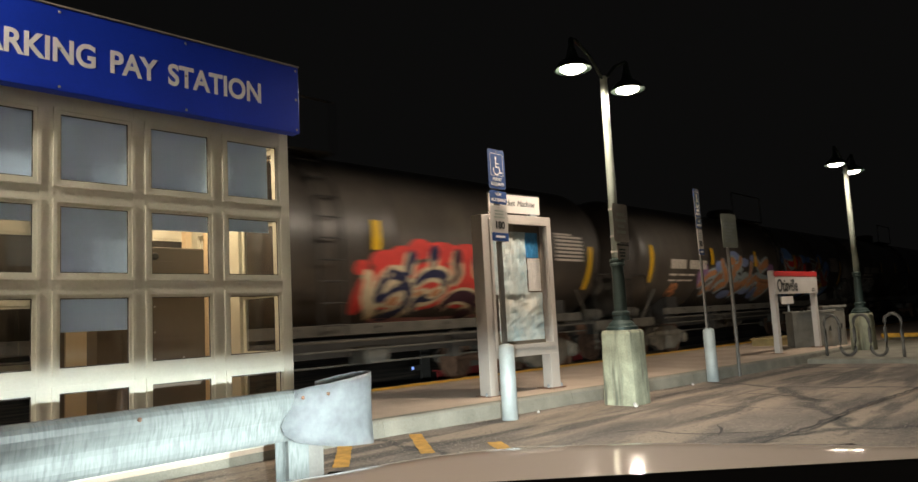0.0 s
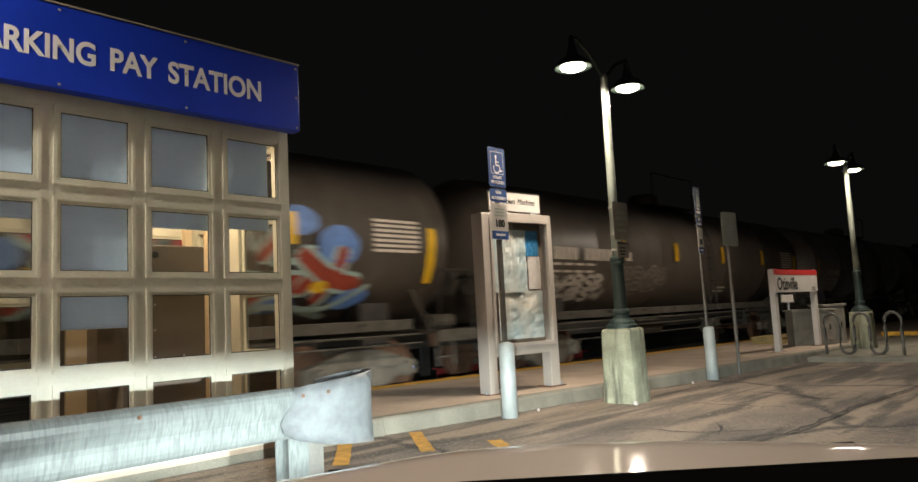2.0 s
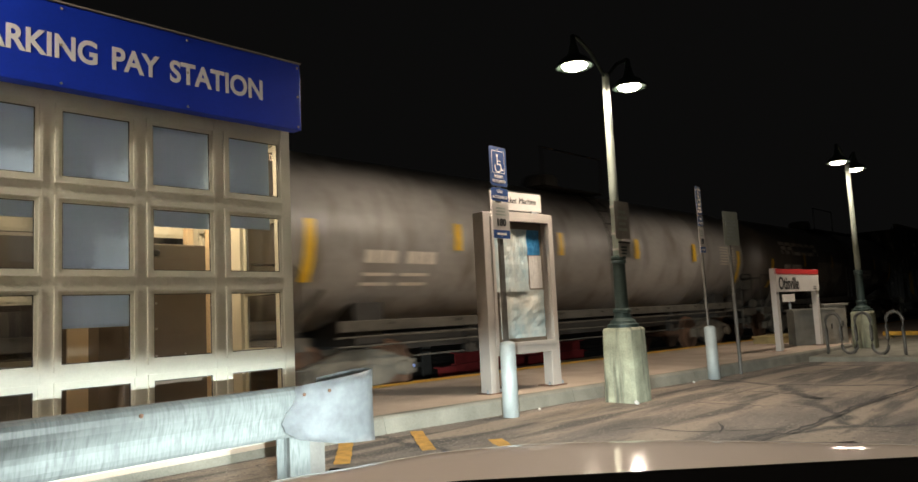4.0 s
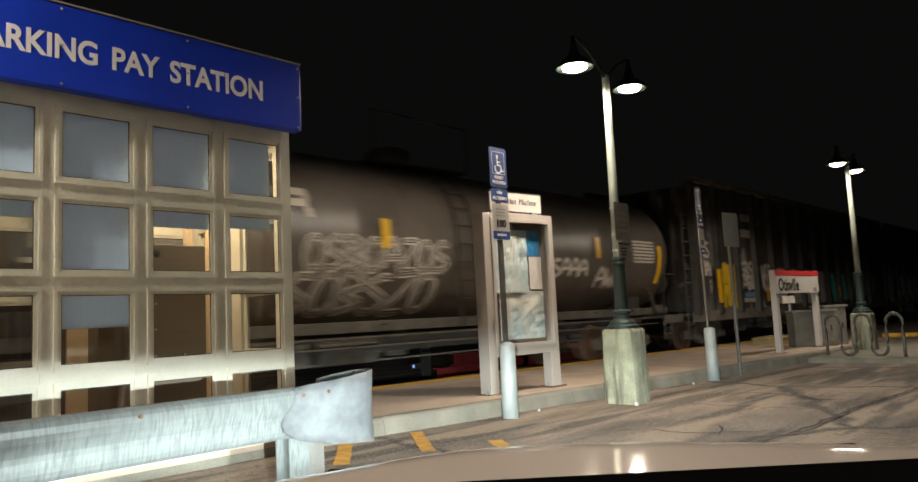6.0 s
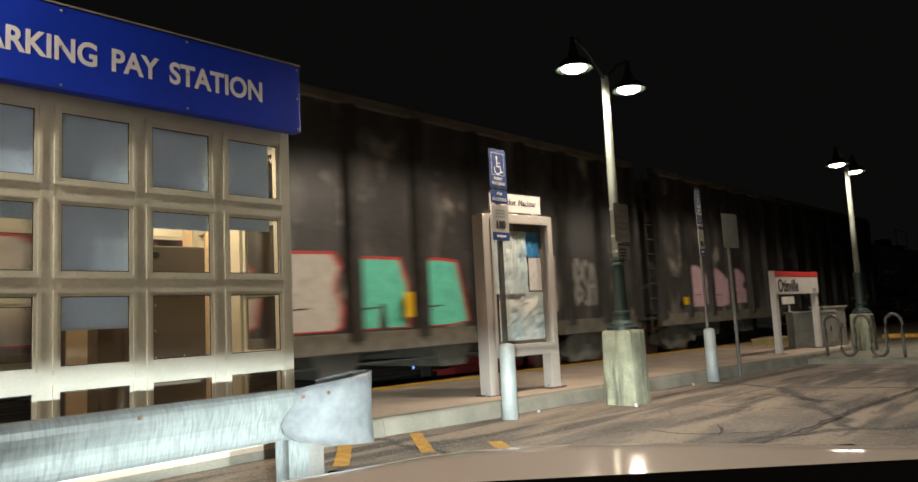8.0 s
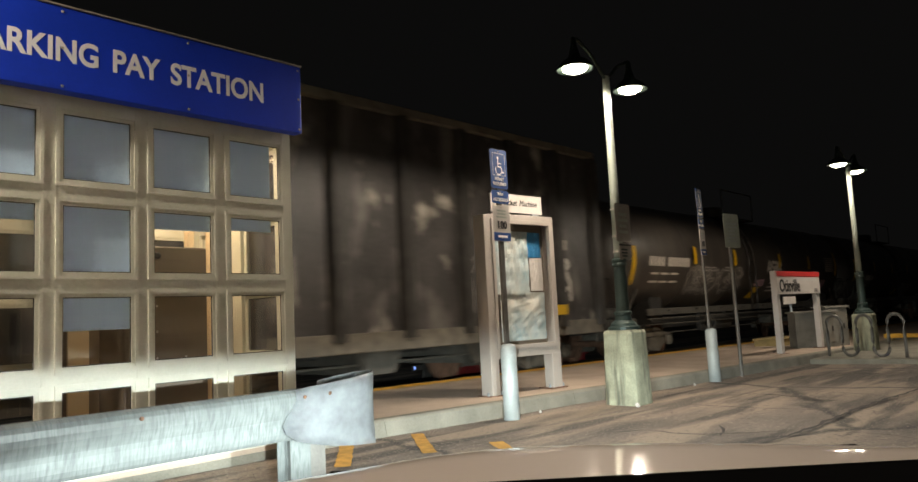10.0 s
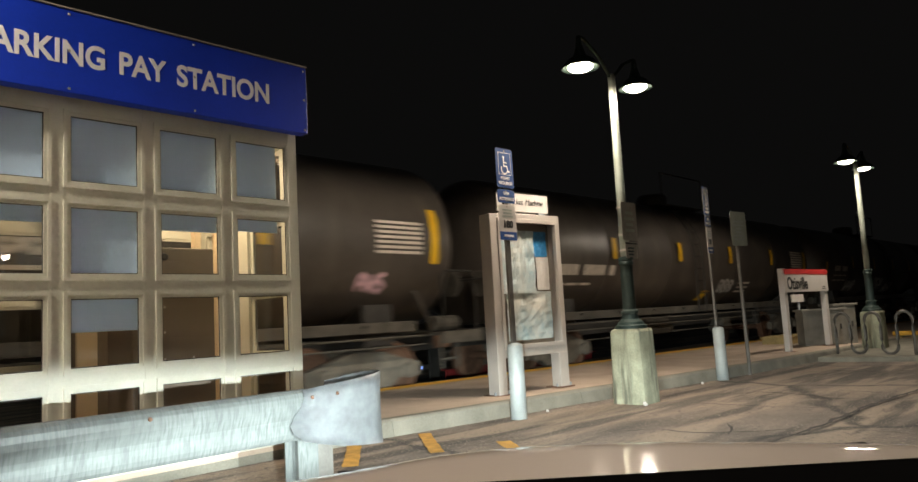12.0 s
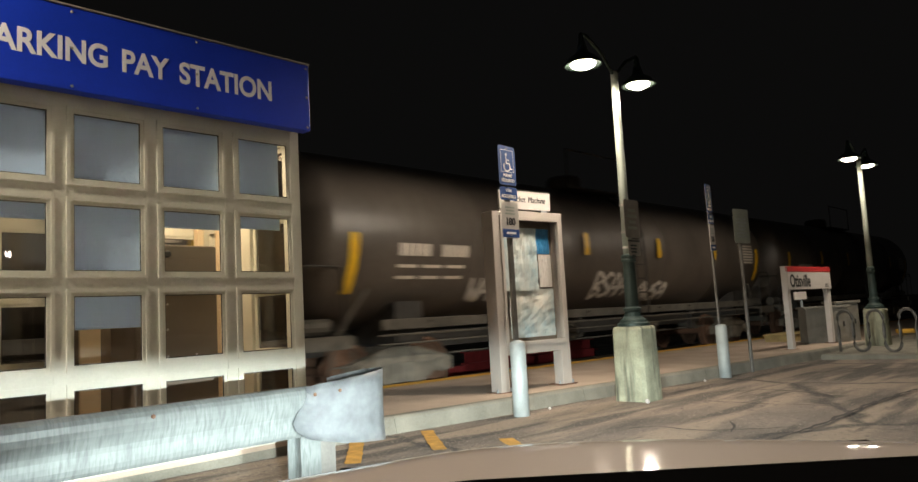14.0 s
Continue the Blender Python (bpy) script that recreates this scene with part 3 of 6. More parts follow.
def guardrail():
    g = thing("guardrail", Matrix(), "galvanised steel W-beam guardrail with a rounded end wing", "guardrail")
    top, t = RAILZ, 0.006
    wave = [(0.065, 0), (0.04, -0.006), (0.016, -0.022), (0.004, -0.046), (0.0, -0.078), (0.005, -0.112), (0.018, -0.145), (0.033, -0.175), (0.041, -0.205), (0.045, -0.235), (0.051, -0.265), (0.062, -0.292), (0.078, -0.312)]
    outline = [(RAILY + y, top + z) for y, z in wave] + [(RAILY + y + t, top + z) for y, z in wave[::-1]]
    part("beam", sweep(bmesh.new(), outline, -4, 2.78), GUARD, g)
    # a lapped joint further along
    part("lap_joint", sweep(bmesh.new(), [(y - 0.008, z) for y, z in outline], 0.62, 0.98), GUARD, g)
    # end wing: a plate that flares in height and curls back
    path = [(2.66, -0.014), (2.82, -0.02), (2.98, -0.03), (3.14, -0.03), (3.27, -0.02), (3.36, 0.02), (3.40, 0.08), (3.395, 0.14), (3.34, 0.20), (3.22, 0.235), (3.05, 0.24)]
    mouth = [0.04, 0.05, 0.03, -0.02, -0.05, -0.03, 0.05]
    hi = [0.0, 0.012, 0.022, 0.035, 0.05, 0.058, 0.06, 0.06, 0.055, 0.04, 0.02]
    lo = [-0.315, -0.345, -0.38, -0.40, -0.41, -0.42, -0.42, -0.42, -0.41, -0.39, -0.36]
    bm = bmesh.new()
    cols = []
    for n, ((x, y), a, b) in enumerate(zip(path, hi, lo)):
        cols.append([bm.verts.new((x + mouth[k] * (n == 0), RAILY + y + 0.012 * math.sin(3.14 * k / 6), top + a + (b - a) * k / 6)) for k in range(7)])
    for c, e in zip(cols, cols[1:]):
        for k in range(6):
            bm.faces.new((c[k], e[k], e[k + 1], c[k + 1]))
    bmesh.ops.solidify(bm, geom=bm.faces[:], thickness=0.006)
    part("end_wing", bm, GALV, g, "flared and curled end wing", smooth=True)
    for x, y, z in ((2.76, -0.03, -0.05), (2.95, -0.035, -0.045), (0.7, -0.02, -0.05), (0.9, -0.02, -0.05), (1.75, -0.012, -0.05)):
        part("bolt", lathe(bmesh.new(), [(0.012, 0), (0.012, 0.005), (0.007, 0.008)], 8, Matrix.Translation((x, RAILY + y + 0.005, top + z)) @ Matrix.Rotation(radians(90), 4, "X")), RUST, g, "rusty bolt head")
    for x in (2.80, 0.8, -1.1, -3.0):
        bm = bmesh.new()
        box(bm, x - 0.075, x + 0.075, RAILY + 0.09, RAILY + 0.10, -0.1, 0.73)
        box(bm, x - 0.075, x + 0.075, RAILY + 0.23, RAILY + 0.24, -0.1, 0.73)
        box(bm, x - 0.006, x + 0.006, RAILY + 0.10, RAILY + 0.23, -0.1, 0.73)
        part("post", bm, GUARD, g)
        # darker block along the right side of the post
        part("side_block", boxed(x + 0.078, x + 0.20, RAILY + 0.10, RAILY + 0.26, -0.1, 0.70, bevel=0.006), POSTSTEEL, g, "dark steel block beside the post")


guardrail()


# ---- signs and posts by the kerb ----
def bars(parent, material, x0, x1, z0, z1, lines, y, seed=0):
    """Writing too small to read, as plain bars."""
    rnd = random.Random(seed)
    h = (z1 - z0) / lines
    bm = bmesh.new()
    for i in range(lines):
        w = (x1 - x0) * rnd.uniform(0.6, 1.0)
        c = (x0 + x1) / 2
        box(bm, c - w / 2, c + w / 2, y - 0.002, y, z1 - (i + 0.75) * h, z1 - (i + 0.25) * h)
    return part("text_bars", bm, material, parent)


def plate(parent, name, x0, x1, z0, z1, y, material, label="", rim=None):
    bm = bmesh.new()
    r, n = 0.03, 5
    pts = []
    for cx, cz, a0 in ((x1 - r, z1 - r, 0), (x0 + r, z1 - r, 90), (x0 + r, z0 + r, 180), (x1 - r, z0 + r, 270)):
        pts += [(cx + r * math.cos(radians(a0 + 90 * i / n)), cz + r * math.sin(radians(a0 + 90 * i / n))) for i in range(n + 1)]
    fr, bk = [bm.verts.new((x, y, z)) for x, z in pts], [bm.verts.new((x, y + 0.004, z)) for x, z in pts]
    bm.faces.new(fr), bm.faces.new(bk[::-1])
    for i in range(len(pts)):
        bm.faces.new((fr[i], bk[i], bk[(i + 1) % len(pts)], fr[(i + 1) % len(pts)]))
    return part(name, bm, material, parent, label)


def ring(bm, cx, cz, r, w, y, a0=0, a1=360, n=24):
    prev = None
    for i in range(n + 1):
        a = radians(a0 + (a1 - a0) * i / n)
        cur = [bm.verts.new((cx + (r + s) * math.cos(a), y, cz + (r + s) * math.sin(a))) for s in (-w / 2, w / 2)]
        if prev:
            bm.faces.new((prev[0], prev[1], cur[1], cur[0]))
        prev = cur


def line(bm, pts, w, y):
    for (x0, z0), (x1, z1) in zip(pts, pts[1:]):
        d = Vector((x1 - x0, z1 - z0)).normalized()
        n = Vector((-d.y, d.x)) * w / 2
        e = d * w / 2
        bm.faces.new([bm.verts.new((px, y, pz)) for px, pz in ((x0 - e.x + n.x, z0 - e.y + n.y), (x0 - e.x - n.x, z0 - e.y - n.y), (x1 + e.x - n.x, z1 + e.y - n.y), (x1 + e.x + n.x, z1 + e.y + n.y))])


def permit_post(m, label):
    s = thing("parking_sign", m, label, "parking sign", "accessible parking signs")
    bm = lathe(bmesh.new(), [(0.092, -0.05), (0.09, 0.3), (0.088, 0.80), (0.075, 0.825), (0.03, 0.84)], 20)
    part("bollard", bm, PIPE, s, "pale painted steel bollard", smooth=True)
    bm = bmesh.new()
    box(bm, -0.03, 0.03, 0.0, 0.006, 0.8, 3.06)
    box(bm, -0.034, -0.028, 0.0, 0.03, 0.8, 3.06)
    box(bm, 0.028, 0.034, 0.0, 0.03, 0.8, 3.06)
    part("channel_post", bm, POSTSTEEL, s)
    top = plate(s, "permit_plate", -0.152, 0.152, 2.61, 3.07, -0.012, SIGNBLUE, "blue accessible parking plate")
    bm = bmesh.new()
    y = -0.0145
    ring(bm, -0.005, 2.83, 0.055, 0.016, y, 150, 400)
    line(bm, [(-0.015, 2.945), (-0.015, 2.865), (0.04, 2.865), (0.062, 2.80), (0.085, 2.805)], 0.016, y)
    line(bm, [(-0.015, 2.905), (0.035, 2.905)], 0.012, y)
    ring(bm, -0.015, 2.968, 0.009, 0.018, y)
    for a, b in (((-0.11, 2.765), (0.11, 2.765)), ((-0.11, 3.02), (0.11, 3.02)), ((-0.11, 2.765), (-0.11, 3.02)), ((0.11, 2.765), (0.11, 3.02))):
        line(bm, [a, b], 0.005, y)
    part("wheelchair_symbol", bm, LETTERS, top)
    for txt, z in (("PERMIT", 2.705), ("REQUIRED", 2.65)):
        lettering("plate_lettering", txt, 0.036, LETTERS, top, Matrix.Translation((0, -0.0135, z)) @ UPRIGHT, bold=0.001, align="CENTER")
    van = plate(s, "van_plate", -0.152, 0.152, 2.435, 2.59, -0.012, SIGNBLUE, "small blue plate")
    for txt, z in (("VAN", 2.53), ("ACCESSIBLE", 2.465)):
        lettering("plate_lettering", txt, 0.036, LETTERS, van, Matrix.Translation((0, -0.0135, z)) @ UPRIGHT, bold=0.001, align="CENTER")
    fine = plate(s, "fine_plate", -0.152, 0.152, 2.0, 2.415, -0.012, WHITE, "white plate with a blue foot")
    lettering("plate_number", "180", 0.085, BLACK, fine, Matrix.Translation((0, -0.0135, 2.15)) @ UPRIGHT, bold=0.004, align="CENTER")
    bars(fine, POLE, -0.12, 0.12, 2.26, 2.37, 3, -0.0125, 4)
    part("blue_foot", boxed(-0.148, 0.148, -0.015, -0.0125, 2.005, 2.10), SIGNBLUE, fine)
    bars(fine, LETTERS, -0.12, 0.12, 2.03, 2.08, 1, -0.0155, 4)
    for z in (3.04, 2.645, 2.57, 2.46, 2.39, 2.03):
        part("bolt", lathe(bmesh.new(), [(0.01, 0), (0.006, 0.006)], 8, Matrix.Translation((0, -0.0125, z)) @ Matrix.Rotation(radians(90), 4, "X")), ALU, s)
    return s


one = permit_post(pose(6.55, 5.31, fall(6.55)), "blue accessible parking signs on a post in a pale bollard")
copy_thing(one, pose(11.41, 5.09, fall(11.41), 0, -2.0, 9))


def rule_sign():
    s = thing("notice_sign", pose(12.4, 5.06, fall(12), 0, -0.6, -7), "grey-green notice plate on a slim steel post", "sign")
    bm = bmesh.new()
    tube(bm, [(0, 0, -0.05), (0, 0, 2.68)], 0.03, 10)
    part("post", bm, POSTSTEEL, s)
    p = plate(s, "plate", -0.21, 0.28, 2.16, 2.74, -0.04, POLE, "weathered plate with faint writing")
    bars(p, PIPE, -0.14, 0.2, 2.24, 2.6, 6, -0.0405, 2)
    part("clamp", boxed(-0.05, 0.05, -0.036, 0.034, 2.55, 2.585), ALU, s)
    part("clamp", boxed(-0.05, 0.05, -0.036, 0.034, 2.25, 2.285), ALU, s)


rule_sign()


def pole_notice():
    s = thing("pole_notice", pose(8.34, 4.86, fall(8.34)), "two weathered white notices strapped to the lamp post", "notice")
    a = plate(s, "plate", -0.17, 0.20, 2.03, 2.52, -0.085, OLDPLATE)
    bars(a, POLE, -0.11, 0.14, 2.12, 2.42, 4, -0.0855, 8)
    b = plate(s, "plate", -0.12, 0.17, 1.80, 2.01, -0.085, OLDPLATE)
    bars(b, POLEDARK, -0.09, 0.10, 1.83, 1.95, 3, -0.0855, 9)
    part("black_header", boxed(-0.12, 0.17, -0.089, -0.0855, 1.98, 2.0), BLACK, b)
    for z in (2.1, 2.45, 1.9):
        bm = bmesh.new()
        lathe(bm, [(0.07, z), (0.07, z + 0.02)], 14)
        box(bm, -0.02, 0.02, -0.085, -0.06, z, z + 0.02)
        part("strap", bm, ALU, s)


pole_notice()


def map_case():
    z = fall(7.6) + 0.17
    L, Rr = Vector((7.07, 6.015, 0)), Vector((8.32, 5.86, 0))
    ang = math.degrees(math.atan2(Rr.y - L.y, Rr.x - L.x))
    s = thing("map_case", pose(L.x, L.y, z, 0, 0, ang), "aluminium map case on two legs with crumpled maps behind glass", "map case")
    W, H, D = 1.29, 2.31, 0.20
    for x, w, top in ((0.0, 0.14, 2.29), (W - 0.17, 0.17, 0.47)):
        leg = part("leg", boxed(x, x + w, 0.0, D if not x else 0.16, 0.0, top, bevel=0.008), ALU, s)
        part("foot_plate", boxed(x - 0.07, x + w + 0.07, -0.03, D + 0.02, 0.0, 0.014), RUST, leg, "rusty steel foot plate")
        for a in (x - 0.045, x + w + 0.045):
            part("bolt", lathe(bmesh.new(), [(0.014, 0.014), (0.014, 0.05), (0.005, 0.06)], 8, Matrix.Translation((a, 0.03, 0))), GALV, leg)
    part("back_panel", boxed(0.14, W, D - 0.03, D, 0.45, H), INNER, s)
    part("top_rail", boxed(0.14, W, 0.004, D - 0.03, H - 0.075, H, bevel=0.006), ALU, s)
    part("bottom_rail", boxed(0.14, W, 0.004, D - 0.03, 0.46, 0.58, bevel=0.006), ALU, s)
    part("side_rail", boxed(W - 0.065, W, 0.004, D - 0.03, 0.58, H - 0.075, bevel=0.006), ALU, s)
    bm = bmesh.new()
    for z0, z1 in ((0.57, 0.615), (H - 0.125, H - 0.07)):
        box(bm, 0.125, W - 0.055, -0.014, 0.04, z0, z1, bevel=0.004)
    for x0, x1 in ((0.12, 0.165), (W - 0.105, W - 0.06)):
        box(bm, x0, x1, -0.016, 0.042, 0.57, H - 0.07, bevel=0.004)
    door = part("door_frame", bm, ALU, s)
    pane = part("pane", boxed(0.16, W - 0.1, 0.01, 0.014, 0.61, H - 0.12), GLASS, door)
    pane.visible_shadow = False
    part("latch", boxed(0.10, 0.13, -0.04, -0.012, 0.78, 0.95, bevel=0.004), ALU, door)

    def paper(name, x0, x1, z0, z1, y, material, amp, seed, label):
        bm = bmesh.new()
        n = 14
        g = [[bm.verts.new((x0 + (x1 - x0) * i / n + amp * 0.5 * noise.noise((i * 0.3, j * 0.4, seed + 7)), y + amp * noise.noise((i * 0.45, j * 0.45, seed)) + amp * 0.5 * noise.noise((i * 1.1, j * 1.1, seed)), z0 + (z1 - z0) * j / n)) for j in range(n + 1)] for i in range(n + 1)]
        for i in range(n):
            for j in range(n):
                bm.faces.new((g[i][j], g[i + 1][j], g[i + 1][j + 1], g[i][j + 1]))
        return part(name, bm, material, s, label)

    paper("map", 0.25, 0.87, 1.27, 2.10, 0.10, MAPPAPER, 0.022, 1, "crumpled grey and blue map")
    paper("map", 0.34, 1.17, 0.66, 1.29, 0.13, MAPPAPER, 0.02, 5, "curled pale map with blue water")
    paper("leaflet", 0.89, 1.14, 1.76, 2.10, 0.13, POSTER, 0.008, 9, "blue timetable poster")
    paper("leaflet", 0.91, 1.15, 1.31, 1.75, 0.12, WHITE, 0.006, 12, "pale curled leaflet")
    head = thing("ticket_machine_sign", pose(L.x, L.y, z, 0, 0, ang), "white sign board with black lettering above the map case", "sign")
    part("board", boxed(0.2, 1.15, 0.06, 0.09, H + 0.035, H + 0.28, bevel=0.004), WHITE, head)
    part("top_edge", boxed(0.2, 1.15, 0.055, 0.095, H + 0.28, H + 0.292), BLACK, head)
    edge = 1.05
    for word in ("Machine", "Ticket"):
        ob = lettering("sign_word", word, 0.085, BLACK, head, Matrix.Translation((edge, 0.057, H + 0.13)) @ UPRIGHT, wide=0.86, bold=0.0, slant=0.2, align="RIGHT")
        edge += min(v.co.x for v in ob.data.vertices) - 0.05
    for x in (0.3, 0.95):
        part("bracket", boxed(x, x + 0.12, 0.05, 0.1, H, H + 0.036), GALV, head)


map_case()


def station_sign():
    a, b = Vector((15.98, 5.62, 0)), Vector((18.25, 5.52, 0))
    ang = math.degrees(math.atan2(b.y - a.y, b.x - a.x))
    z = fall(16.5) + 0.165
    s = thing("station_sign", pose(a.x, a.y, z, 0, 0, ang), "white station name board with a red top band", "station sign")
    W = (b - a).length
    for x in (0.0, W):
        part("post", boxed(x - 0.07, x + 0.07, -0.02, 0.09, -0.02, 1.74), WHITE, s)
        part("foot_plate", boxed(x - 0.14, x + 0.14, -0.08, 0.15, 0.0, 0.015), RUST, s)
    board = part("board", boxed(-0.07, W + 0.07, -0.05, -0.022, 1.24, 1.72, bevel=0.004), WHITE, s)
    part("red_band", boxed(-0.07, W + 0.07, -0.056, -0.018, 1.62, 1.73), RED, board, "red band")
    lettering("name_lettering", "Otisville", 0.27, BLACK, board, Matrix.Translation((0.03, -0.052, 1.30)) @ UPRIGHT, wide=0.90, bold=0.008)
    bars(board, BLACK, W - 0.33, W - 0.08, 1.27, 1.36, 2, -0.0505, 3)
    side = thing("track_sign", pose(18.3, 6.2, z), "small white plate on a thin post behind the name board", "sign")
    part("plate", boxed(-0.35, 0.45, -0.03, 0.0, 1.02, 1.2, bevel=0.004), WHITE, side)
    part("post", tube(bmesh.new(), [(0.2, 0.02, -0.02), (0.2, 0.02, 1.05)], 0.03), GALV, side)


station_sign()


def cabinet(m, w, d, h, label):
    c = thing("utility_cabinet", m, label, "cabinet", "utility cabinets")
    part("body", boxed(0, w, 0, d, 0, h, bevel=0.012), CABINET, c)
    part("roof_lid", boxed(-0.04, w + 0.04, -0.05, d + 0.04, h, h + 0.05, bevel=0.01), CABINET, c)
    door = part("door", boxed(0.05, w - 0.05, -0.018, 0.0, 0.12, h - 0.08, bevel=0.006), CABINET, c)
    part("handle", boxed(w - 0.14, w - 0.11, -0.04, -0.018, h * 0.45, h * 0.45 + 0.12), DARKIRON, door)
    return c


cabinet(pose(18.2, 6.05, fall(18) + 0.165, 0, 0, -52), 0.95, 0.5, 0.80, "grey steel utility cabinet with a sloping lid")
cabinet(pose(19.0, 5.6, fall(19) + 0.165, 0, 0, -40), 0.55, 0.5, 0.90, "taller grey steel utility cabinet")


def bike_rack():
    s = thing("bike_rack", Matrix(), "serpentine galvanised steel tube bike rack", "bike rack")
    a, b = Vector((16.2, 4.78)), Vector((15.9, 3.0))
    b = Vector((15.85, 3.33))
    pts, n, r, base = [], 5, (b - a).length / 10, fall(16) + 0.09
    for k in range(n + 1):
        p = a.lerp(b, k / n)
        lo, hi = (0.0 if k in (0, n) else r + 0.03), 0.82 - r
        ends = (lo, hi) if k % 2 == 0 else (hi, lo)
        pts += [(p.x, p.y, base + ends[0] + (ends[1] - ends[0]) * i / 4) for i in range(5)]
        if k < n:
            q = a.lerp(b, (k + 0.5) / n)
            d = (b - a).normalized() * r
            for i in range(1, 8):
                th = math.pi * i / 8
                c = q - d * math.cos(th)
                pts.append((c.x, c.y, base + (hi + r * math.sin(th) if k % 2 == 0 else r + 0.03 - r * math.sin(th))))
    part("tube", tube(bmesh.new(), pts, 0.03, 10), RACKSTEEL, s, smooth=True)
    isl = boxed(15.4, 24, -6, 4.93, -0.4, fall(16) + 0.1, bevel=0.03)
    whole("island", isl, KERBMAT, "raised concrete island at the end of the car park", "island", "structure")


bike_rack()

beam = thing("timber_barrier", pose(22.0, 2.6, fall(22)), "yellow painted timber barrier on short posts", "barrier")
part("rail", boxed(-0.08, 0.08, -3.5, 2.5, 0.22, 0.33, bevel=0.02), YELLOW, beam)
part("rail", boxed(-0.07, 0.07, -3.5, 2.6, 0.08, 0.16, bevel=0.02), TIMBER, beam)
for y in (-3, -1, 1, 2.4):
    part("post", boxed(0.08, 0.22, y - 0.08, y + 0.08, -0.2, 0.30), TIMBER, beam)

def kerb_litter():
    """Grit gathered along the kerb foot, and a few scraps of paper."""
    rnd = random.Random(21)
    bm = bmesh.new()
    for k in range(520):
        x = rnd.uniform(4.6, 17)
        y = kerb_y(x) - abs(rnd.gauss(0, 0.07)) - 0.01
        r = rnd.uniform(0.003, 0.008)
        bmesh.ops.create_icosphere(bm, subdivisions=1, radius=r, matrix=Matrix.Translation((x, y, fall(x) + r * 0.4)) @ Matrix.Diagonal((1, rnd.uniform(0.6, 1), 0.6, 1)))
    for k in range(420):
        x, y = rnd.uniform(5, 17), rnd.uniform(1.2, 5.0)
        r = rnd.uniform(0.002, 0.0045) * (0.5 + x / 14)
        bmesh.ops.create_icosphere(bm, subdivisions=1, radius=r, matrix=Matrix.Translation((x, y, fall(x) + r * 0.4)))
    whole("gravel", bm, KERBMAT, "pale grit scattered along the kerb", "gravel", "stuff")
    for k, (x, y, r) in enumerate(((8.05, 4.58, 0.028), (7.15, 5.36, 0.018), (10.7, 5.1, 0.018), (9.3, 5.16, 0.015))):
        bm = bmesh.new()
        bmesh.ops.create_icosphere(bm, subdivisions=2, radius=r)
        for v in bm.verts:
            v.co *= 1 + 0.5 * noise.noise(v.co * 40 + Vector((k, 0, 0)))
        ob = whole("paper_scrap", bm, WHITE, "crumpled white scrap of paper on the asphalt", "litter", "", "scraps by the kerb")
        ob.location = (x, y, fall(x) + r * 0.9)


kerb_litter()

box1 = thing("timber_crate", pose(19.2, 6.75, fall(19.5) + 0.165), "low pale yellow timber box on the platform", "box")
part("planks", boxed(0, 1.6, 0, 0.7, 0.0, 0.16, bevel=0.01), TIMBER, box1)
part("lid", boxed(-0.03, 1.63, -0.03, 0.73, 0.16, 0.2, bevel=0.006), TIMBER, box1)

tl = thing("trackside_lamp", pose(12.7, 12.9, -0.33), "low trackside lamp housing with small white lights", "lamp")
part("post", boxed(-0.05, 0.25, 0.0, 0.08, 0.0, 1.15, bevel=0.01), DARKIRON, tl)
for x in (0.0, 0.24):
    part("lens", lathe(bmesh.new(), [(0.028, 0), (0.02, 0.02)], 10, Matrix.Translation((x, -0.002, 1.06)) @ Matrix.Rotation(radians(90), 4, "X")), glow("white_signal", (0.9, 0.95, 1.0), 2), tl)
part("lens", lathe(bmesh.new(), [(0.04, 0), (0.03, 0.02)], 10, Matrix.Translation((-0.35, -0.002, 0.36)) @ Matrix.Rotation(radians(90), 4, "X")), glow("blue_signal", (0.25, 0.4, 1.0), 0.8), tl)
part("bracket", boxed(-0.42, -0.05, 0.0, 0.05, 0.3, 0.42), DARKIRON, tl)

red = thing("steel_beams", pose(12.6, 12.2, -0.33), "dark red painted steel beams lying beyond the track", "beam")
for k, (x0, x1, z) in enumerate(((0, 6.2, 0.0), (0.6, 6.0, 0.3))):
    bm = bmesh.new()
    box(bm, x0, x1, 0, 0.3, z, z + 0.03)
    box(bm, x0, x1, 0.13, 0.17, z + 0.03, z + 0.27)
    box(bm, x0, x1, 0, 0.3, z + 0.27, z + 0.3)
    part("beam", bm, DARKRED, red)


# ---- the parked car that the view looks out of ----
HEADING = -47.04


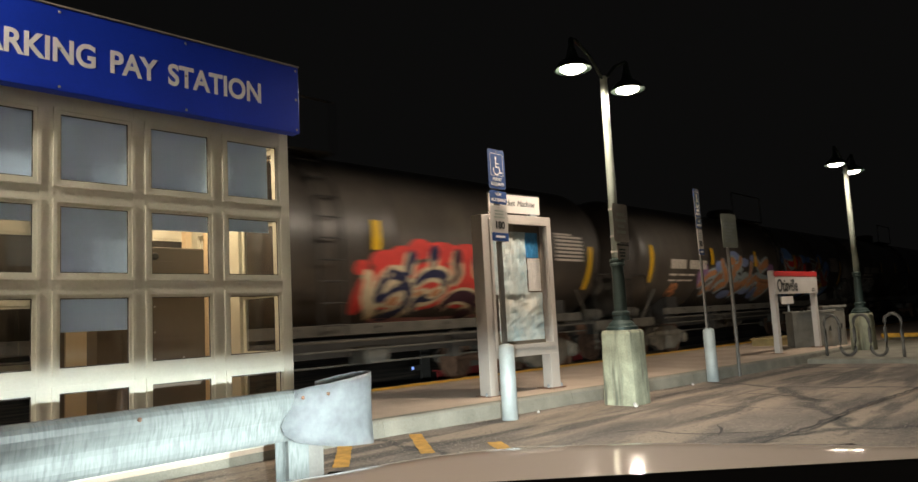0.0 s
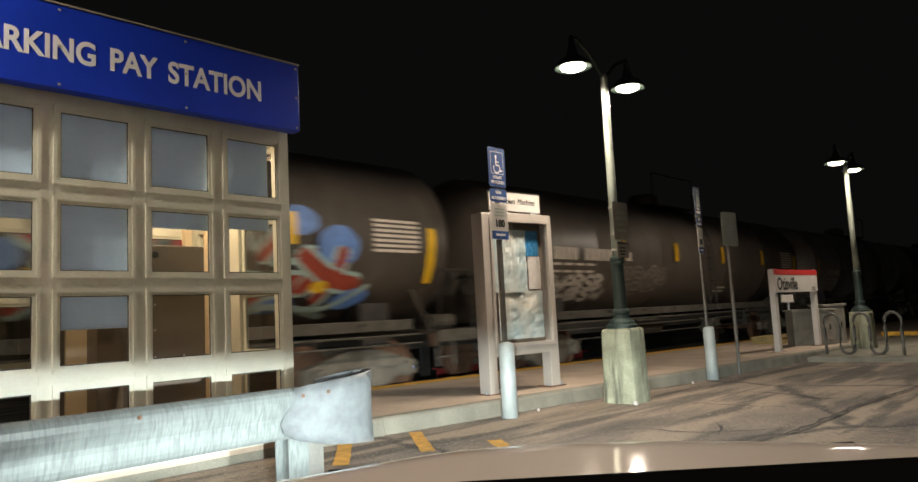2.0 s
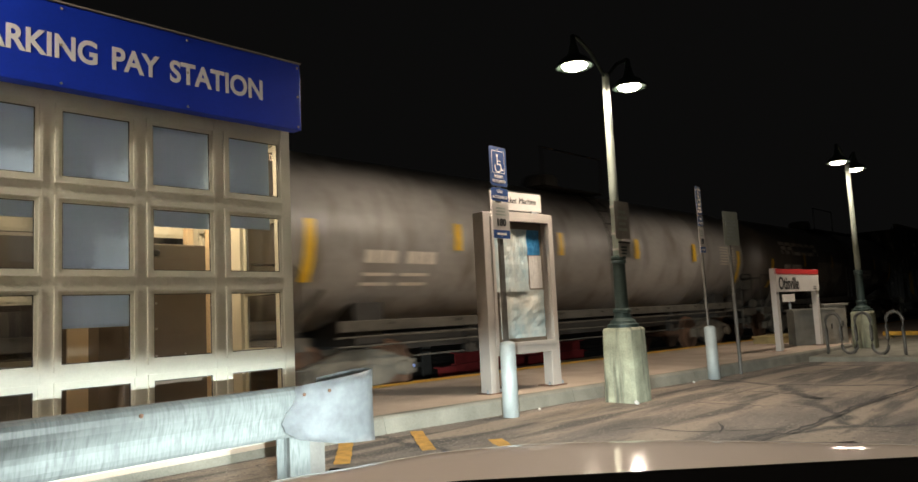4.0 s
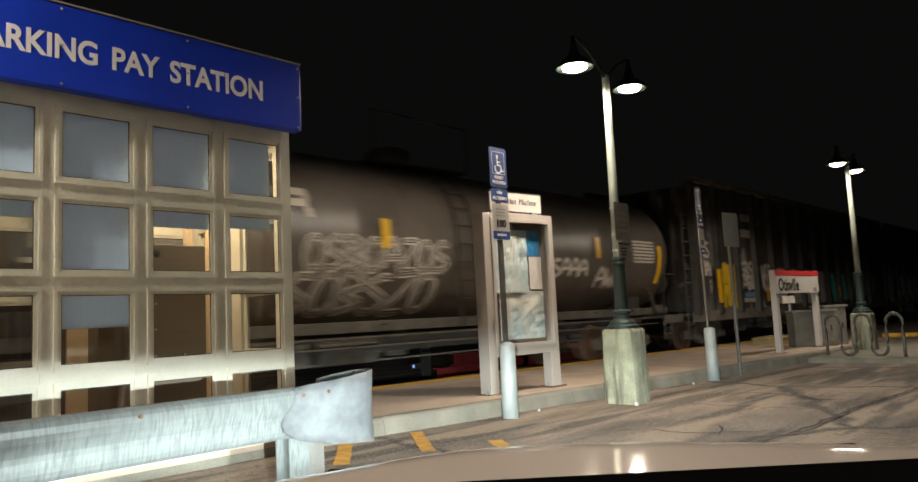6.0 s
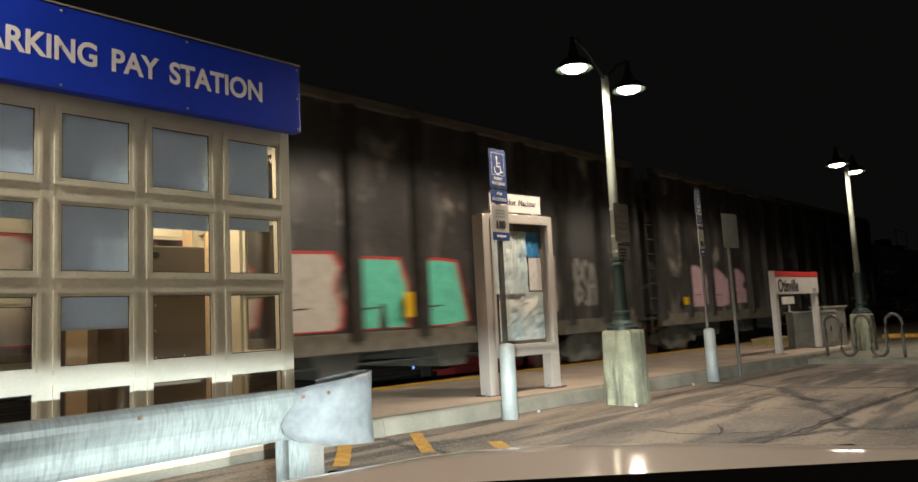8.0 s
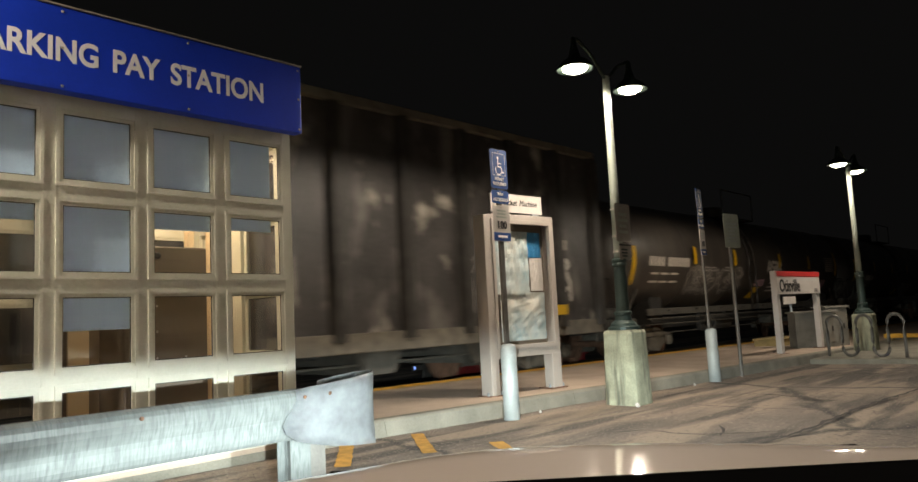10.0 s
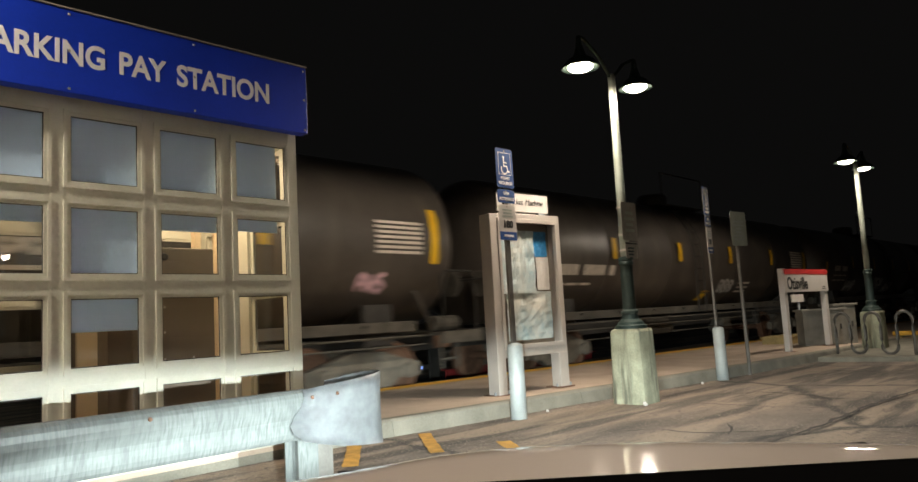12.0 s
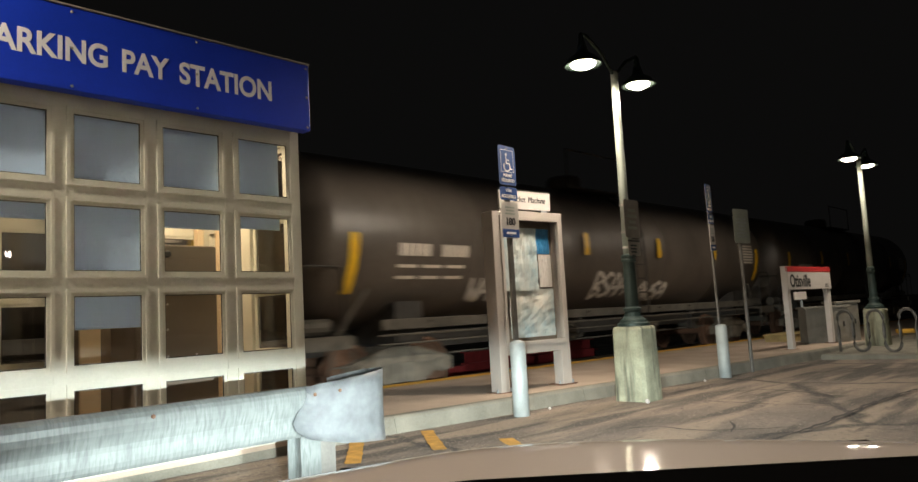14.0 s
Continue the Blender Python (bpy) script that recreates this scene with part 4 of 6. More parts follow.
def parked_car():
    m = pose(0, 0, 0, 0, 0, HEADING)
    c = thing("car", m, "pale pearl car with lit headlights, seen over its bonnet", "car")

    def crest(x):
        return float(np.interp(x, [-0.62, -0.5, -0.343, -0.202, -0.132, -0.051, 0.06, 0.211, 0.361, 0.511, 0.661, 0.771, 1.1, 1.4], [0.785, 0.842, 0.867, 0.882, 0.891, 0.900, 0.906, 0.907, 0.902, 0.894, 0.884, 0.876, 0.85, 0.80]))

    bm = bmesh.new()
    rows = [(y, -0.068 * (1.29 - y) - 0.0006) for y in (0.55, 0.7, 0.85, 1.0, 1.1, 1.2, 1.25)] + [(1.285, -0.0008), (1.31, 0.0), (1.34, -0.002), (1.42, -0.012), (1.5, -0.026), (1.6, -0.055)]
    xs = [-0.62 + 0.05 * i for i in range(41)]
    g = [[bm.verts.new((x, y, crest(x) + dz)) for x in xs] for y, dz in rows]
    for p, q in zip(g, g[1:]):
        for k in range(len(xs) - 1):
            bm.faces.new((p[k], p[k + 1], q[k + 1], q[k]))
    part("bonnet", bm, CARPAINT, c, smooth=True)
    part("bumper", boxed(-0.62, 1.3, 1.56, 1.64, 0.25, 0.68, bevel=0.03), CARPAINT, c)
    part("grille", boxed(-0.2, 0.96, 1.55, 1.585, 0.68, 0.76, bevel=0.008), DASH, c, "black grille")
    for x in (-0.62, 1.36):
        bm = bmesh.new()
        outline = [(0.55, 0.22), (0.57, 0.22)] + [(1.02 - 0.40 * math.cos(radians(a)), 0.37 + 0.36 * math.sin(radians(a))) for a in range(-10, 191, 20)] + [(1.5, 0.24), (1.5, 0.785), (0.55, 0.75)]
        lo, hi = [bm.verts.new((x, y, z)) for y, z in outline], [bm.verts.new((x + 0.02, y, z)) for y, z in outline]
        bm.faces.new(lo[::-1]), bm.faces.new(hi)
        for i in range(len(outline)):
            bm.faces.new((lo[i - 1], lo[i], hi[i], hi[i - 1]))
        part("fender", bm, CARPAINT, c)
    for x in (-0.49, 1.25):
        at = Matrix.Translation((x, 1.02, 0.368)) @ Matrix.Rotation(radians(90), 4, "Y")
        tyre = part("wheel", lathe(bmesh.new(), [(0.215, -0.10), (0.30, -0.105), (0.325, -0.08), (0.325, 0.08), (0.30, 0.105), (0.215, 0.10), (0.215, -0.10)], 32, at), TYRE, c, "black rubber tyre", smooth=True)
        part("rim", lathe(bmesh.new(), [(0.02, -0.06), (0.06, -0.07), (0.19, -0.03), (0.214, -0.10), (0.214, 0.10), (0.19, 0.03), (0.06, 0.07), (0.02, 0.06)], 24, at), ALU, tyre, "alloy rim")
    bm = bmesh.new()
    dash = [(0.08, 0.90, 0.0), (0.3, 0.945, 0.0), (0.5, 0.968, 0.0), (0.66, 0.978, 0.0), (0.74, 0.981, 0.0), (0.76, 0.976, 0.0), (0.78, 0.92, 0.0)]
    r2 = [[bm.verts.new((x, y, z - 0.4 * max(0, -x - 0.07))) for x in (-0.14, -0.12, -0.10, -0.08, 0.0, 0.15, 0.3, 0.5, 0.9)] for y, z, _ in dash]
    for p, q in zip(r2, r2[1:]):
        for k in range(8):
            bm.faces.new((p[k], p[k + 1], q[k + 1], q[k]))
    part("dashboard", bm, DASH, c, "matt black dashboard top", smooth=True)
    for x in (-0.10, 0.62):
        bm = bmesh.new()
        box(bm, x - 0.16, x + 0.16, 1.26, 1.50, 0.849, 0.854)
        box(bm, x - 0.16, x + 0.16, 1.26, 1.50, 0.794, 0.800)
        box(bm, x - 0.17, x - 0.16, 1.26, 1.30, 0.800, 0.849)
        box(bm, x + 0.16, x + 0.17, 1.26, 1.30, 0.800, 0.849)
        box(bm, x - 0.16, x + 0.16, 1.25, 1.26, 0.794, 0.849)
        part("headlight", bm, DASH, c, "lit headlight housing")
        spot("headlight_beam", m @ Vector((x, 1.28, 0.843)), m @ Vector((x - 0.1, 6.0, 0.80)), HEAD_WATTS, (0.90, 1.0, 0.98), 124, 1.0, 0.012)


parked_car()


# ---- paint strokes on the wagons ----
def stroke(bm, pts, width, surf, off, smooth=True):
    """A painted band along pts (x, height), laid on a surface."""
    c = spline(pts) if smooth else [Vector(q) for q in pts]
    rows = []
    n = len(c)
    for i, q in enumerate(c):
        d = (c[min(i + 1, n - 1)] - c[max(i - 1, 0)])
        d = d.normalized() if d.length > 1e-6 else Vector((1, 0))
        nn = Vector((-d.y, d.x)) * width / 2
        end = min(i, n - 1 - i)
        k = (0.55, 0.9)[end] if smooth and end < 2 else 1.0
        rows.append([bm.verts.new(surf(q.x + s * k * nn.x, q.y + s * k * nn.y, off)) for s in (-1, 0, 1)])
    for a, b in zip(rows, rows[1:]):
        for j in (0, 1):
            bm.faces.new((a[j], a[j + 1], b[j + 1], b[j]))


PAINTS = {}


def paint(r, g, b):
    key = (r, g, b)
    if key not in PAINTS:
        PAINTS[key] = mat("spray_paint", key, 0.55, vary=0.18, scale=5, fine=20)
    return PAINTS[key]


SOLID = {
    "M": [(0, 0), (0.03, 1), (0.85, 1), (1, 0.6), (1, 0), (0.6, 0), (0.55, 0.35), (0.47, 0.35), (0.42, 0)],
    "A": [(0, 0), (0.04, 0.6), (0, 0.65), (0.04, 0.97), (0.4, 1), (0.78, 0.97), (0.88, 0.5), (1, 0.05), (0.6, 0), (0.56, 0.3), (0.46, 0.3), (0.42, 0)],
    "Y": [(0.18, 0), (0.22, 0.42), (0, 0.6), (0.06, 0.97), (0.34, 1), (0.46, 0.72), (0.56, 1), (0.84, 0.97), (1, 0.75), (0.8, 0.6), (0.66, 0.4), (0.68, 0)],
    "D": [(0, 0), (0, 1), (0.3, 1.02), (0.62, 0.93), (0.88, 0.72), (1, 0.42), (0.92, 0.1), (0.7, 0)],
    "P": [(0, 0), (0.03, 1), (0.5, 1.02), (0.88, 0.85), (0.95, 0.66), (0.74, 0.56), (0.76, 0.48), (1, 0.4), (0.96, 0)],
    "H": [(0, 0), (0.05, 0.95), (0.3, 1.03), (0.75, 1.03), (0.98, 0.9), (1, 0.6), (0.92, 0.5), (1, 0.35), (0.97, 0), (0.6, 0), (0.56, 0.3), (0.48, 0.3), (0.42, 0)],
    "E": [(0, 0), (0.03, 1), (0.85, 1.02), (0.98, 0.84), (0.9, 0.68), (0.74, 0.62), (0.76, 0.55), (0.92, 0.48), (1, 0.3), (0.96, 0.05), (0.85, 0)],
    "B": [(0, 0), (0.02, 0.9), (0.2, 1.03), (0.45, 0.95), (0.55, 0.7), (0.75, 0.8), (0.95, 0.7), (1, 0.35), (0.88, 0.03), (0.4, -0.03)],
}


def solid_letter(car, surf, x0, x1, z0, z1, shape, fill, rim):
    """One filled throw-up letter with a coloured rim, and two thin inner lines."""
    w, h = x1 - x0, z1 - z0
    grow = [(rim, 0.006, 0.05), (fill, 0.012, 0.0)]
    for colour, off, g in grow:
        bm = bmesh.new()
        vs = []
        for u, v in SOLID[shape]:
            x, z = x0 + u * w + (u - 0.3) * 2 * g, z0 + v * h + (v - 0.3) * 1.4 * g
            vs.append(bm.verts.new(surf(x, z, off)))
        f = bm.faces.new(vs)
        bmesh.ops.triangulate(bm, faces=[f])
        bmesh.ops.recalc_face_normals(bm, faces=bm.faces[:])
        part("graffiti_layer", bm, paint(*colour), car, "sprayed graffiti letters")
    bm = bmesh.new()
    stroke(bm, [(x0 + 0.1 * w, z0 + 0.28 * h), (x0 + 0.45 * w, z0 + 0.3 * h)], 0.025, surf, 0.018)
    part("graffiti_layer", bm, paint(0.05, 0.045, 0.045), car, "sprayed graffiti letters")


def graffiti(car, surf, x0, x1, z0, z1, n, layers, seed):
    """n looping letter forms between the heights, in layers of (colour, width)."""
    rnd = random.Random(seed)
    kinds = () if isinstance(n, int) else n
    n = n if isinstance(n, int) else len(n)
    w = (x1 - x0) / n
    forms = []
    for k in range(n):
        a, b = x0 + k * w + 0.12 * w, x0 + (k + 1) * w - 0.05 * w
        kind = kinds[k] if kinds else rnd.randrange(4)
        h = z1 - z0
        j = lambda: rnd.uniform(-0.06, 0.06) * h
        if kind == 0:
            forms.append([(a, z0 + j()), (a + 0.1 * w, z0 + 0.6 * h), ((a + b) / 2, z1 + j()), (b, z0 + 0.55 * h), (b + j(), z0 + j())])
            forms.append([(a + 0.1 * w, z0 + 0.4 * h), (b, z0 + 0.45 * h + j())])
        elif kind == 4:
            forms.append([(a, z0), (a + 0.05 * w, z0 + 0.5 * h), (a, z1)])
            forms.append([(b, z1 + j()), (a + 0.3 * w, z0 + 0.5 * h), (b, z0 + j())])
        elif kind == 5:
            forms.append([(a, z0), (a, z0 + 0.5 * h), (a, z1)])
            forms.append([(a, z1), (b, z0 + 0.62 * h), (b, z0 + 0.38 * h), (a, z0)])
        elif kind == 6:
            forms.append([(a, z0), (a, z0 + 0.5 * h), (a, z1)])
            for q in (0.0, 0.5, 1.0):
                forms.append([(a, z0 + q * h), (b, z0 + q * h + j())])
        elif kind == 7:
            forms.append([(a, z1), ((a + b) / 2, z0 + 0.5 * h), (b, z1 + j())])
            forms.append([((a + b) / 2, z0 + 0.5 * h), ((a + b) / 2, z0)])
        elif kind == 9:
            forms.append([(a, z1), (b, z1 + j()), (a + 0.4 * w, z0 + 0.5 * h), (a, z0), (b, z0 + j())])
        elif kind == 10:
            m, r = (a + b) / 2, (b - a) / 2
            forms.append([(m + r * math.cos(q * math.pi / 5 + 1), z0 + 0.5 * h + 0.5 * h * math.sin(q * math.pi / 5 + 1)) for q in range(11)])
        elif kind == 11:
            forms.append([(a, z0), (a, z0 + 0.55 * h), (a - 0.02, z0 + 0.75 * h), (a + 0.25 * w, z1), ((a + b) / 2, z1 - 0.12 * h), (b - 0.15 * w, z1 - 0.02 * h), (b, z0 + 0.6 * h), (b - 0.05 * w, z0 + 0.3 * h), (b, z0)])
        elif kind == 12:
            forms.append([(a, z1), (b, z1 - 0.05 * h), (b - 0.2 * w, z0 + 0.65 * h), (a + 0.2 * w, z0 + 0.5 * h), (b, z0 + 0.4 * h), ((a + b) / 2, z0 + j()), (a - 0.1 * w, z0 + 0.1 * h)])
        elif kind == 13:
            forms.append([(a, z1), (a + 0.3 * w, z0 + 0.5 * h), (b, z1)])
            forms.append([(a - 0.3 * w, z0), ((a + b) / 2, z0 + 0.45 * h), (b + 0.2 * w, z0 + 0.1 * h)])
        elif kind == 8:
            forms.append([(a, z0), (a + 0.05 * w, z1), ((a + b) / 2, z0 + 0.4 * h), (b - 0.05 * w, z1), (b, z0)])
        elif kind == 1:
            forms.append([(b, z1 - 0.1 * h), ((a + b) / 2, z1 + j()), (a, z0 + 0.7 * h), ((a + b) / 2, z0 + 0.5 * h), (b, z0 + 0.3 * h), ((a + b) / 2, z0 + j()), (a, z0 + 0.1 * h)])
        elif kind == 2:
            forms.append([(a, z0 + j()), (a, z1 + j()), (b, z0 + 0.75 * h), (a + 0.1 * w, z0 + 0.5 * h), (b, z0 + 0.25 * h), (a, z0 + j())])
        else:
            forms.append([(a, z1 + j()), (a + 0.2 * w, z0 + 0.1 * h), ((a + b) / 2, z0 + 0.55 * h), (b - 0.1 * w, z0 + j()), (b, z1 + j())])
    off = 0.006
    for colour, width in layers:
        bm = bmesh.new()
        for f in forms:
            stroke(bm, f, width, surf, off)
        part("graffiti_layer", bm, paint(*colour), car, "sprayed graffiti letters")
        off += 0.006


BLOCK = {
    "ring": [[(0.1, 0), (0.1, 1)], [(0.1, 0.9), (0.9, 0.9)], [(0.88, 1), (0.88, 0)], [(0.9, 0.1), (0.1, 0.1)]],
    "gate": [[(0.1, 0), (0.1, 1)], [(0.1, 0.9), (0.9, 0.9)], [(0.1, 0.5), (0.9, 0.5)], [(0.88, 0), (0.88, 1)]],
}


def logo_block(car, surf, x0, x1, z0, z1, shape):
    """One heavy square shape of the logo, leaning a little."""
    bm = bmesh.new()
    w, h = x1 - x0, z1 - z0
    for k, line_ in enumerate(BLOCK[shape]):
        stroke(bm, [(x0 + u * w - 0.12 * h * v + 0.06 * h, z0 + v * h) for u, v in line_], 0.115, surf, 0.010 + 0.0008 * k, False)
    part("logo_shape", bm, STENCIL, car)


def block_bars(car, surf, x0, x1, z0, z1, n, material=None, off=0.01, label="", slant=0.0):
    """A line of stencilled marks, as n plain bars."""
    w = (x1 - x0) / n
    for k in range(n):
        bm = bmesh.new()
        a, b = x0 + k * w, x0 + (k + (0.80 if n > 1 else 1.0)) * w
        steps = max(1, int((z1 - z0) / 0.12))
        rows = []
        for i in range(steps + 1):
            z = z0 + (z1 - z0) * i / steps
            rows.append([bm.verts.new(surf(x + slant * (z - z0), z, off)) for x in (a, b)])
        for p, q in zip(rows, rows[1:]):
            bm.faces.new((p[0], p[1], q[1], q[0]))
        part("stencil_bar" if material is None else "reflector_stripe", bm, material or STENCIL, car, label)


# ---- wagons ----
SPEED, SLOWING = 11.857, 0.0445


def run(t):
    """How far the train has come after t seconds."""
    return SPEED * t - SLOWING * t * t / 2


CARS, WHEELSETS = [], []
MIDS, COATS = {}, {}      # each wagon's middle along the train; coats of paint on it
WHEEL_R = 0.457


def wheelset_mesh():
    bm = bmesh.new()
    lay = Matrix.Rotation(radians(90), 4, "X")
    for s in (-1, 1):
        prof = [(0.05, 0.66), (0.14, 0.655), (0.16, 0.70), (0.36, 0.71), (0.39, 0.67), (0.485, 0.67), (0.48, 0.70), (WHEEL_R, 0.705), (WHEEL_R - 0.006, 0.80), (0.39, 0.81), (0.37, 0.77), (0.16, 0.77), (0.13, 0.84), (0.05, 0.85)]
        lathe(bm, [(r, z * s) for r, z in prof], 22, lay)
        for k in range(4):
            a = math.pi / 2 * k
            lathe(bm, [(0.035, 0.772 * s), (0.03, 0.775 * s)], 8, lay @ Matrix.Translation((0.26 * math.cos(a), 0.26 * math.sin(a), 0)))
    lathe(bm, [(0.08, -0.9), (0.08, 0.9)], 12, lay)
    me = bpy.data.meshes.new("wheelset")
    bm.normal_update()
    bm.to_mesh(me)
    bm.free()
    me.materials.append(RUST)
    return me


WHEELMESH = wheelset_mesh()


def truck_mesh():
    bm = bmesh.new()
    for s in (-1, 1):
        y0, y1 = (s * 0.92, s * 1.08) if s > 0 else (-1.08, -0.92)
        prof = [(-1.15, 0.36), (-1.15, 0.58), (-0.75, 0.68), (-0.35, 0.80), (0.35, 0.80), (0.75, 0.68), (1.15, 0.58), (1.15, 0.36), (0.72, 0.36), (0.45, 0.20), (-0.45, 0.20), (-0.72, 0.36)]
        f, b = [bm.verts.new((x, y0, z)) for x, z in prof], [bm.verts.new((x, y1, z)) for x, z in prof]
        bm.faces.new(f), bm.faces.new(b[::-1])
        for i in range(len(prof)):
            bm.faces.new((f[i], b[i], b[(i + 1) % 12], f[(i + 1) % 12]))
        for x in (-0.14, 0.0, 0.14):
            lathe(bm, [(0.06, 0.24), (0.06, 0.55)], 10, Matrix.Translation((x, s * 1.11, 0)))
        for x in (-0.89, 0.89):
            lathe(bm, [(0.13, 1.06), (0.13, 1.16), (0.09, 1.18)], 14, Matrix.Translation((x, 0, 0.46)) @ Matrix.Rotation(radians(90 * s), 4, "X") @ Matrix.Scale(1, 4))
    box(bm, -0.22, 0.22, -1.0, 1.0, 0.5, 0.82)
    me = bpy.data.meshes.new("truck")
    bm.normal_update()
    bm.to_mesh(me)
    bm.free()
    me.materials.append(DUSTLIT)
    return me


TRUCKMESH = truck_mesh()


def truck(car, x):
    t = new("truck", TRUCKMESH)
    t.parent, t.location = car, (x, 0, 0)
    tagged(t, "dusty two-axle truck")
    for dx in (-0.89, 0.89):
        w = new("wheelset", WHEELMESH)
        w.parent = t
        w.location = (dx, 0, WHEEL_R)
        WHEELSETS.append((w, dx))


def ladder(car, x0, x1, y, z0, z1, n, material, name="ladder", lean=None):
    bm = bmesh.new()
    f = lean or (lambda z: y)
    for x in (x0, x1):
        tube(bm, [(x, f(z0 + (z1 - z0) * i / 8), z0 + (z1 - z0) * i / 8) for i in range(9)], 0.022, 6)
    for k in range(n):
        z = z0 + (z1 - z0) * (k + 0.5) / n
        tube(bm, [(x0, f(z), z), (x1, f(z), z)], 0.016, 6)
    return part(name, bm, material, car)


TR, TZ = 1.50, 2.62


def tank_surf(x, z, off):
    a = math.asin(max(-0.99, min(0.99, (z - TZ) / TR)))
    return (x, -(TR + off) * math.cos(a), TZ + (TR + off) * math.sin(a))


def tank_car(s0, s1, material, label, marks=(), rung=0.6, mids=(), ends=(1.75, 1.75)):
    """A tank wagon whose end stripes lie s0 and s1 along the train."""
    mid, half = (s0 + s1) / 2, (s1 - s0) / 2
    car = thing("tank_car", Matrix(), label, "tank wagon", "wagons of the train")
    CARS.append((car, mid))
    MIDS[car.name] = mid
    L = half + 0.32
    prof = []
    for i in range(9):
        a = math.pi / 2 * i / 8
        prof.append((max(0.02, TR * math.sin(a)), -L - 0.52 * math.cos(a)))
    seams = [-L * 0.62, -L * 0.25, L * 0.25, L * 0.62]
    for q in seams:
        prof += [(TR, q - 0.03), (TR + 0.006, q - 0.012), (TR + 0.006, q + 0.012), (TR, q + 0.03)]
    prof += [(r, -z) for r, z in prof[8::-1]]
    lay = Matrix.Translation((0, 0, TZ)) @ Matrix.Rotation(radians(90), 4, "Y")
    part("tank", lathe(bmesh.new(), prof, 48, lay), material, car, smooth=True)
    # underframe
    part("centre_sill", boxed(-half - 1.05, half + 1.05, -0.3, 0.3, 0.72, 1.02), DARKIRON, car)
    for x in (-half + 1.2, half - 1.2):
        bm = bmesh.new()
        prof = [(-1.35, 0.88), (1.35, 0.88), (1.32, 1.55), (1.15, 1.5), (0.8, 1.28), (0.0, 1.13), (-0.8, 1.28), (-1.15, 1.5), (-1.32, 1.55)]
        sweep(bm, prof, x - 0.3, x + 0.3)
        part("saddle", bm, DARKIRON, car)
    for sx in (-1, 1):
        bm = bmesh.new()
        x = sx * (half + 0.62)
        box(bm, x - 0.5, x + 0.5, -1.45, 1.45, 1.0, 1.06)
        box(bm, x - 0.5, x + 0.5, -1.47, -1.40, 0.86, 1.06)
        part("end_platform", bm, DUSTY, car)
        bm = bmesh.new()
        tube(bm, [(x - 0.42, -1.42, 1.06), (x - 0.42, -1.42, 2.0), (x - 0.3, -1.42, 2.1), (x + 0.3, -1.42, 2.1), (x + 0.42, -1.42, 2.0), (x + 0.42, -1.42, 1.06)], 0.02, 6)
        tube(bm, [(x + sx * 0.42, -1.42, 2.0), (x + sx * 0.42, 1.42, 2.0)], 0.02, 6)
        part("end_handrail", bm, DARKIRON, car)
        bm = bmesh.new()
        box(bm, min(sx * (half + 0.9), sx * (half + 1.42)), max(sx * (half + 0.9), sx * (half + 1.42)), -0.12, 0.12, 0.72, 0.98, bevel=0.03)
        part("coupler", bm, RUST, car)
        part("brake_wheel", lathe(bmesh.new(), [(0.24, -0.02), (0.27, 0.0), (0.24, 0.02)], 18, Matrix.Translation((sx * (half + 0.95), -0.9, 1.9)) @ Matrix.Rotation(radians(90), 4, "Y")), DUSTY, car)
        part("brace", tube(bmesh.new(), [(sx * (half + 0.2), -1.2, 1.05), (sx * (half - 0.35), -1.30, 1.75)], 0.035, 6), DUSTY, car)
        part("air_tank", tube(bmesh.new(), [(sx * (half + 0.25), -1.05, 1.2), (sx * (half + 0.85), -1.05, 1.2)], 0.13, 12), DUSTY, car)
        ladder(car, sx * (half + 0.28) - 0.2, sx * (half + 0.28) + 0.2, -1.45, 0.45, 1.05, 2, DUSTY, "step")
        truck(car, sx * (half - 1.25))
    # long side rails below the tank
    part("side_sill", boxed(-half + 0.5, half - 0.5, -1.47, -1.41, 1.10, 1.27, bevel=0.012), DUSTY, car)
    for z, r in ((1.02, 0.02), (0.88, 0.016)):
        part("side_rail", tube(bmesh.new(), [(-half + 0.4, -1.52, z), (half - 0.4, -1.52, z)], r, 6), DUSTY, car)
    for k in range(-4, 5):
        part("rail_bracket", boxed(k * half * 0.2 - 0.02, k * half * 0.2 + 0.02, -1.51, -0.9, 1.19, 1.23), DARKIRON, car)
    # ladder, walkway and dome in the middle
    ladder(car, rung - 0.22, rung + 0.22, -1.6, 1.1, 4.0, 9, DARKIRON, lean=lambda z: -(math.sqrt(max(0.2, (TR + 0.1) ** 2 - (z - TZ) ** 2))) if z > TZ else -1.6)
    part("dome", lathe(bmesh.new(), [(0.42, TZ + TR - 0.1), (0.42, TZ + TR + 0.28), (0.36, TZ + TR + 0.36), (0.1, TZ + TR + 0.4)], 20), material, car, smooth=True)
    bm = bmesh.new()
    box(bm, -1.2, 1.2, -0.95, -0.5, TZ + TR - 0.12, TZ + TR - 0.08)
    box(bm, -1.2, 1.2, 0.5, 0.95, TZ + TR - 0.12, TZ + TR - 0.08)
    tube(bm, [(-1.2, -0.95, TZ + TR - 0.1), (-1.2, -0.95, TZ + TR + 0.75), (1.2, -0.95, TZ + TR + 0.75), (1.2, -0.95, TZ + TR - 0.1)], 0.02, 6)
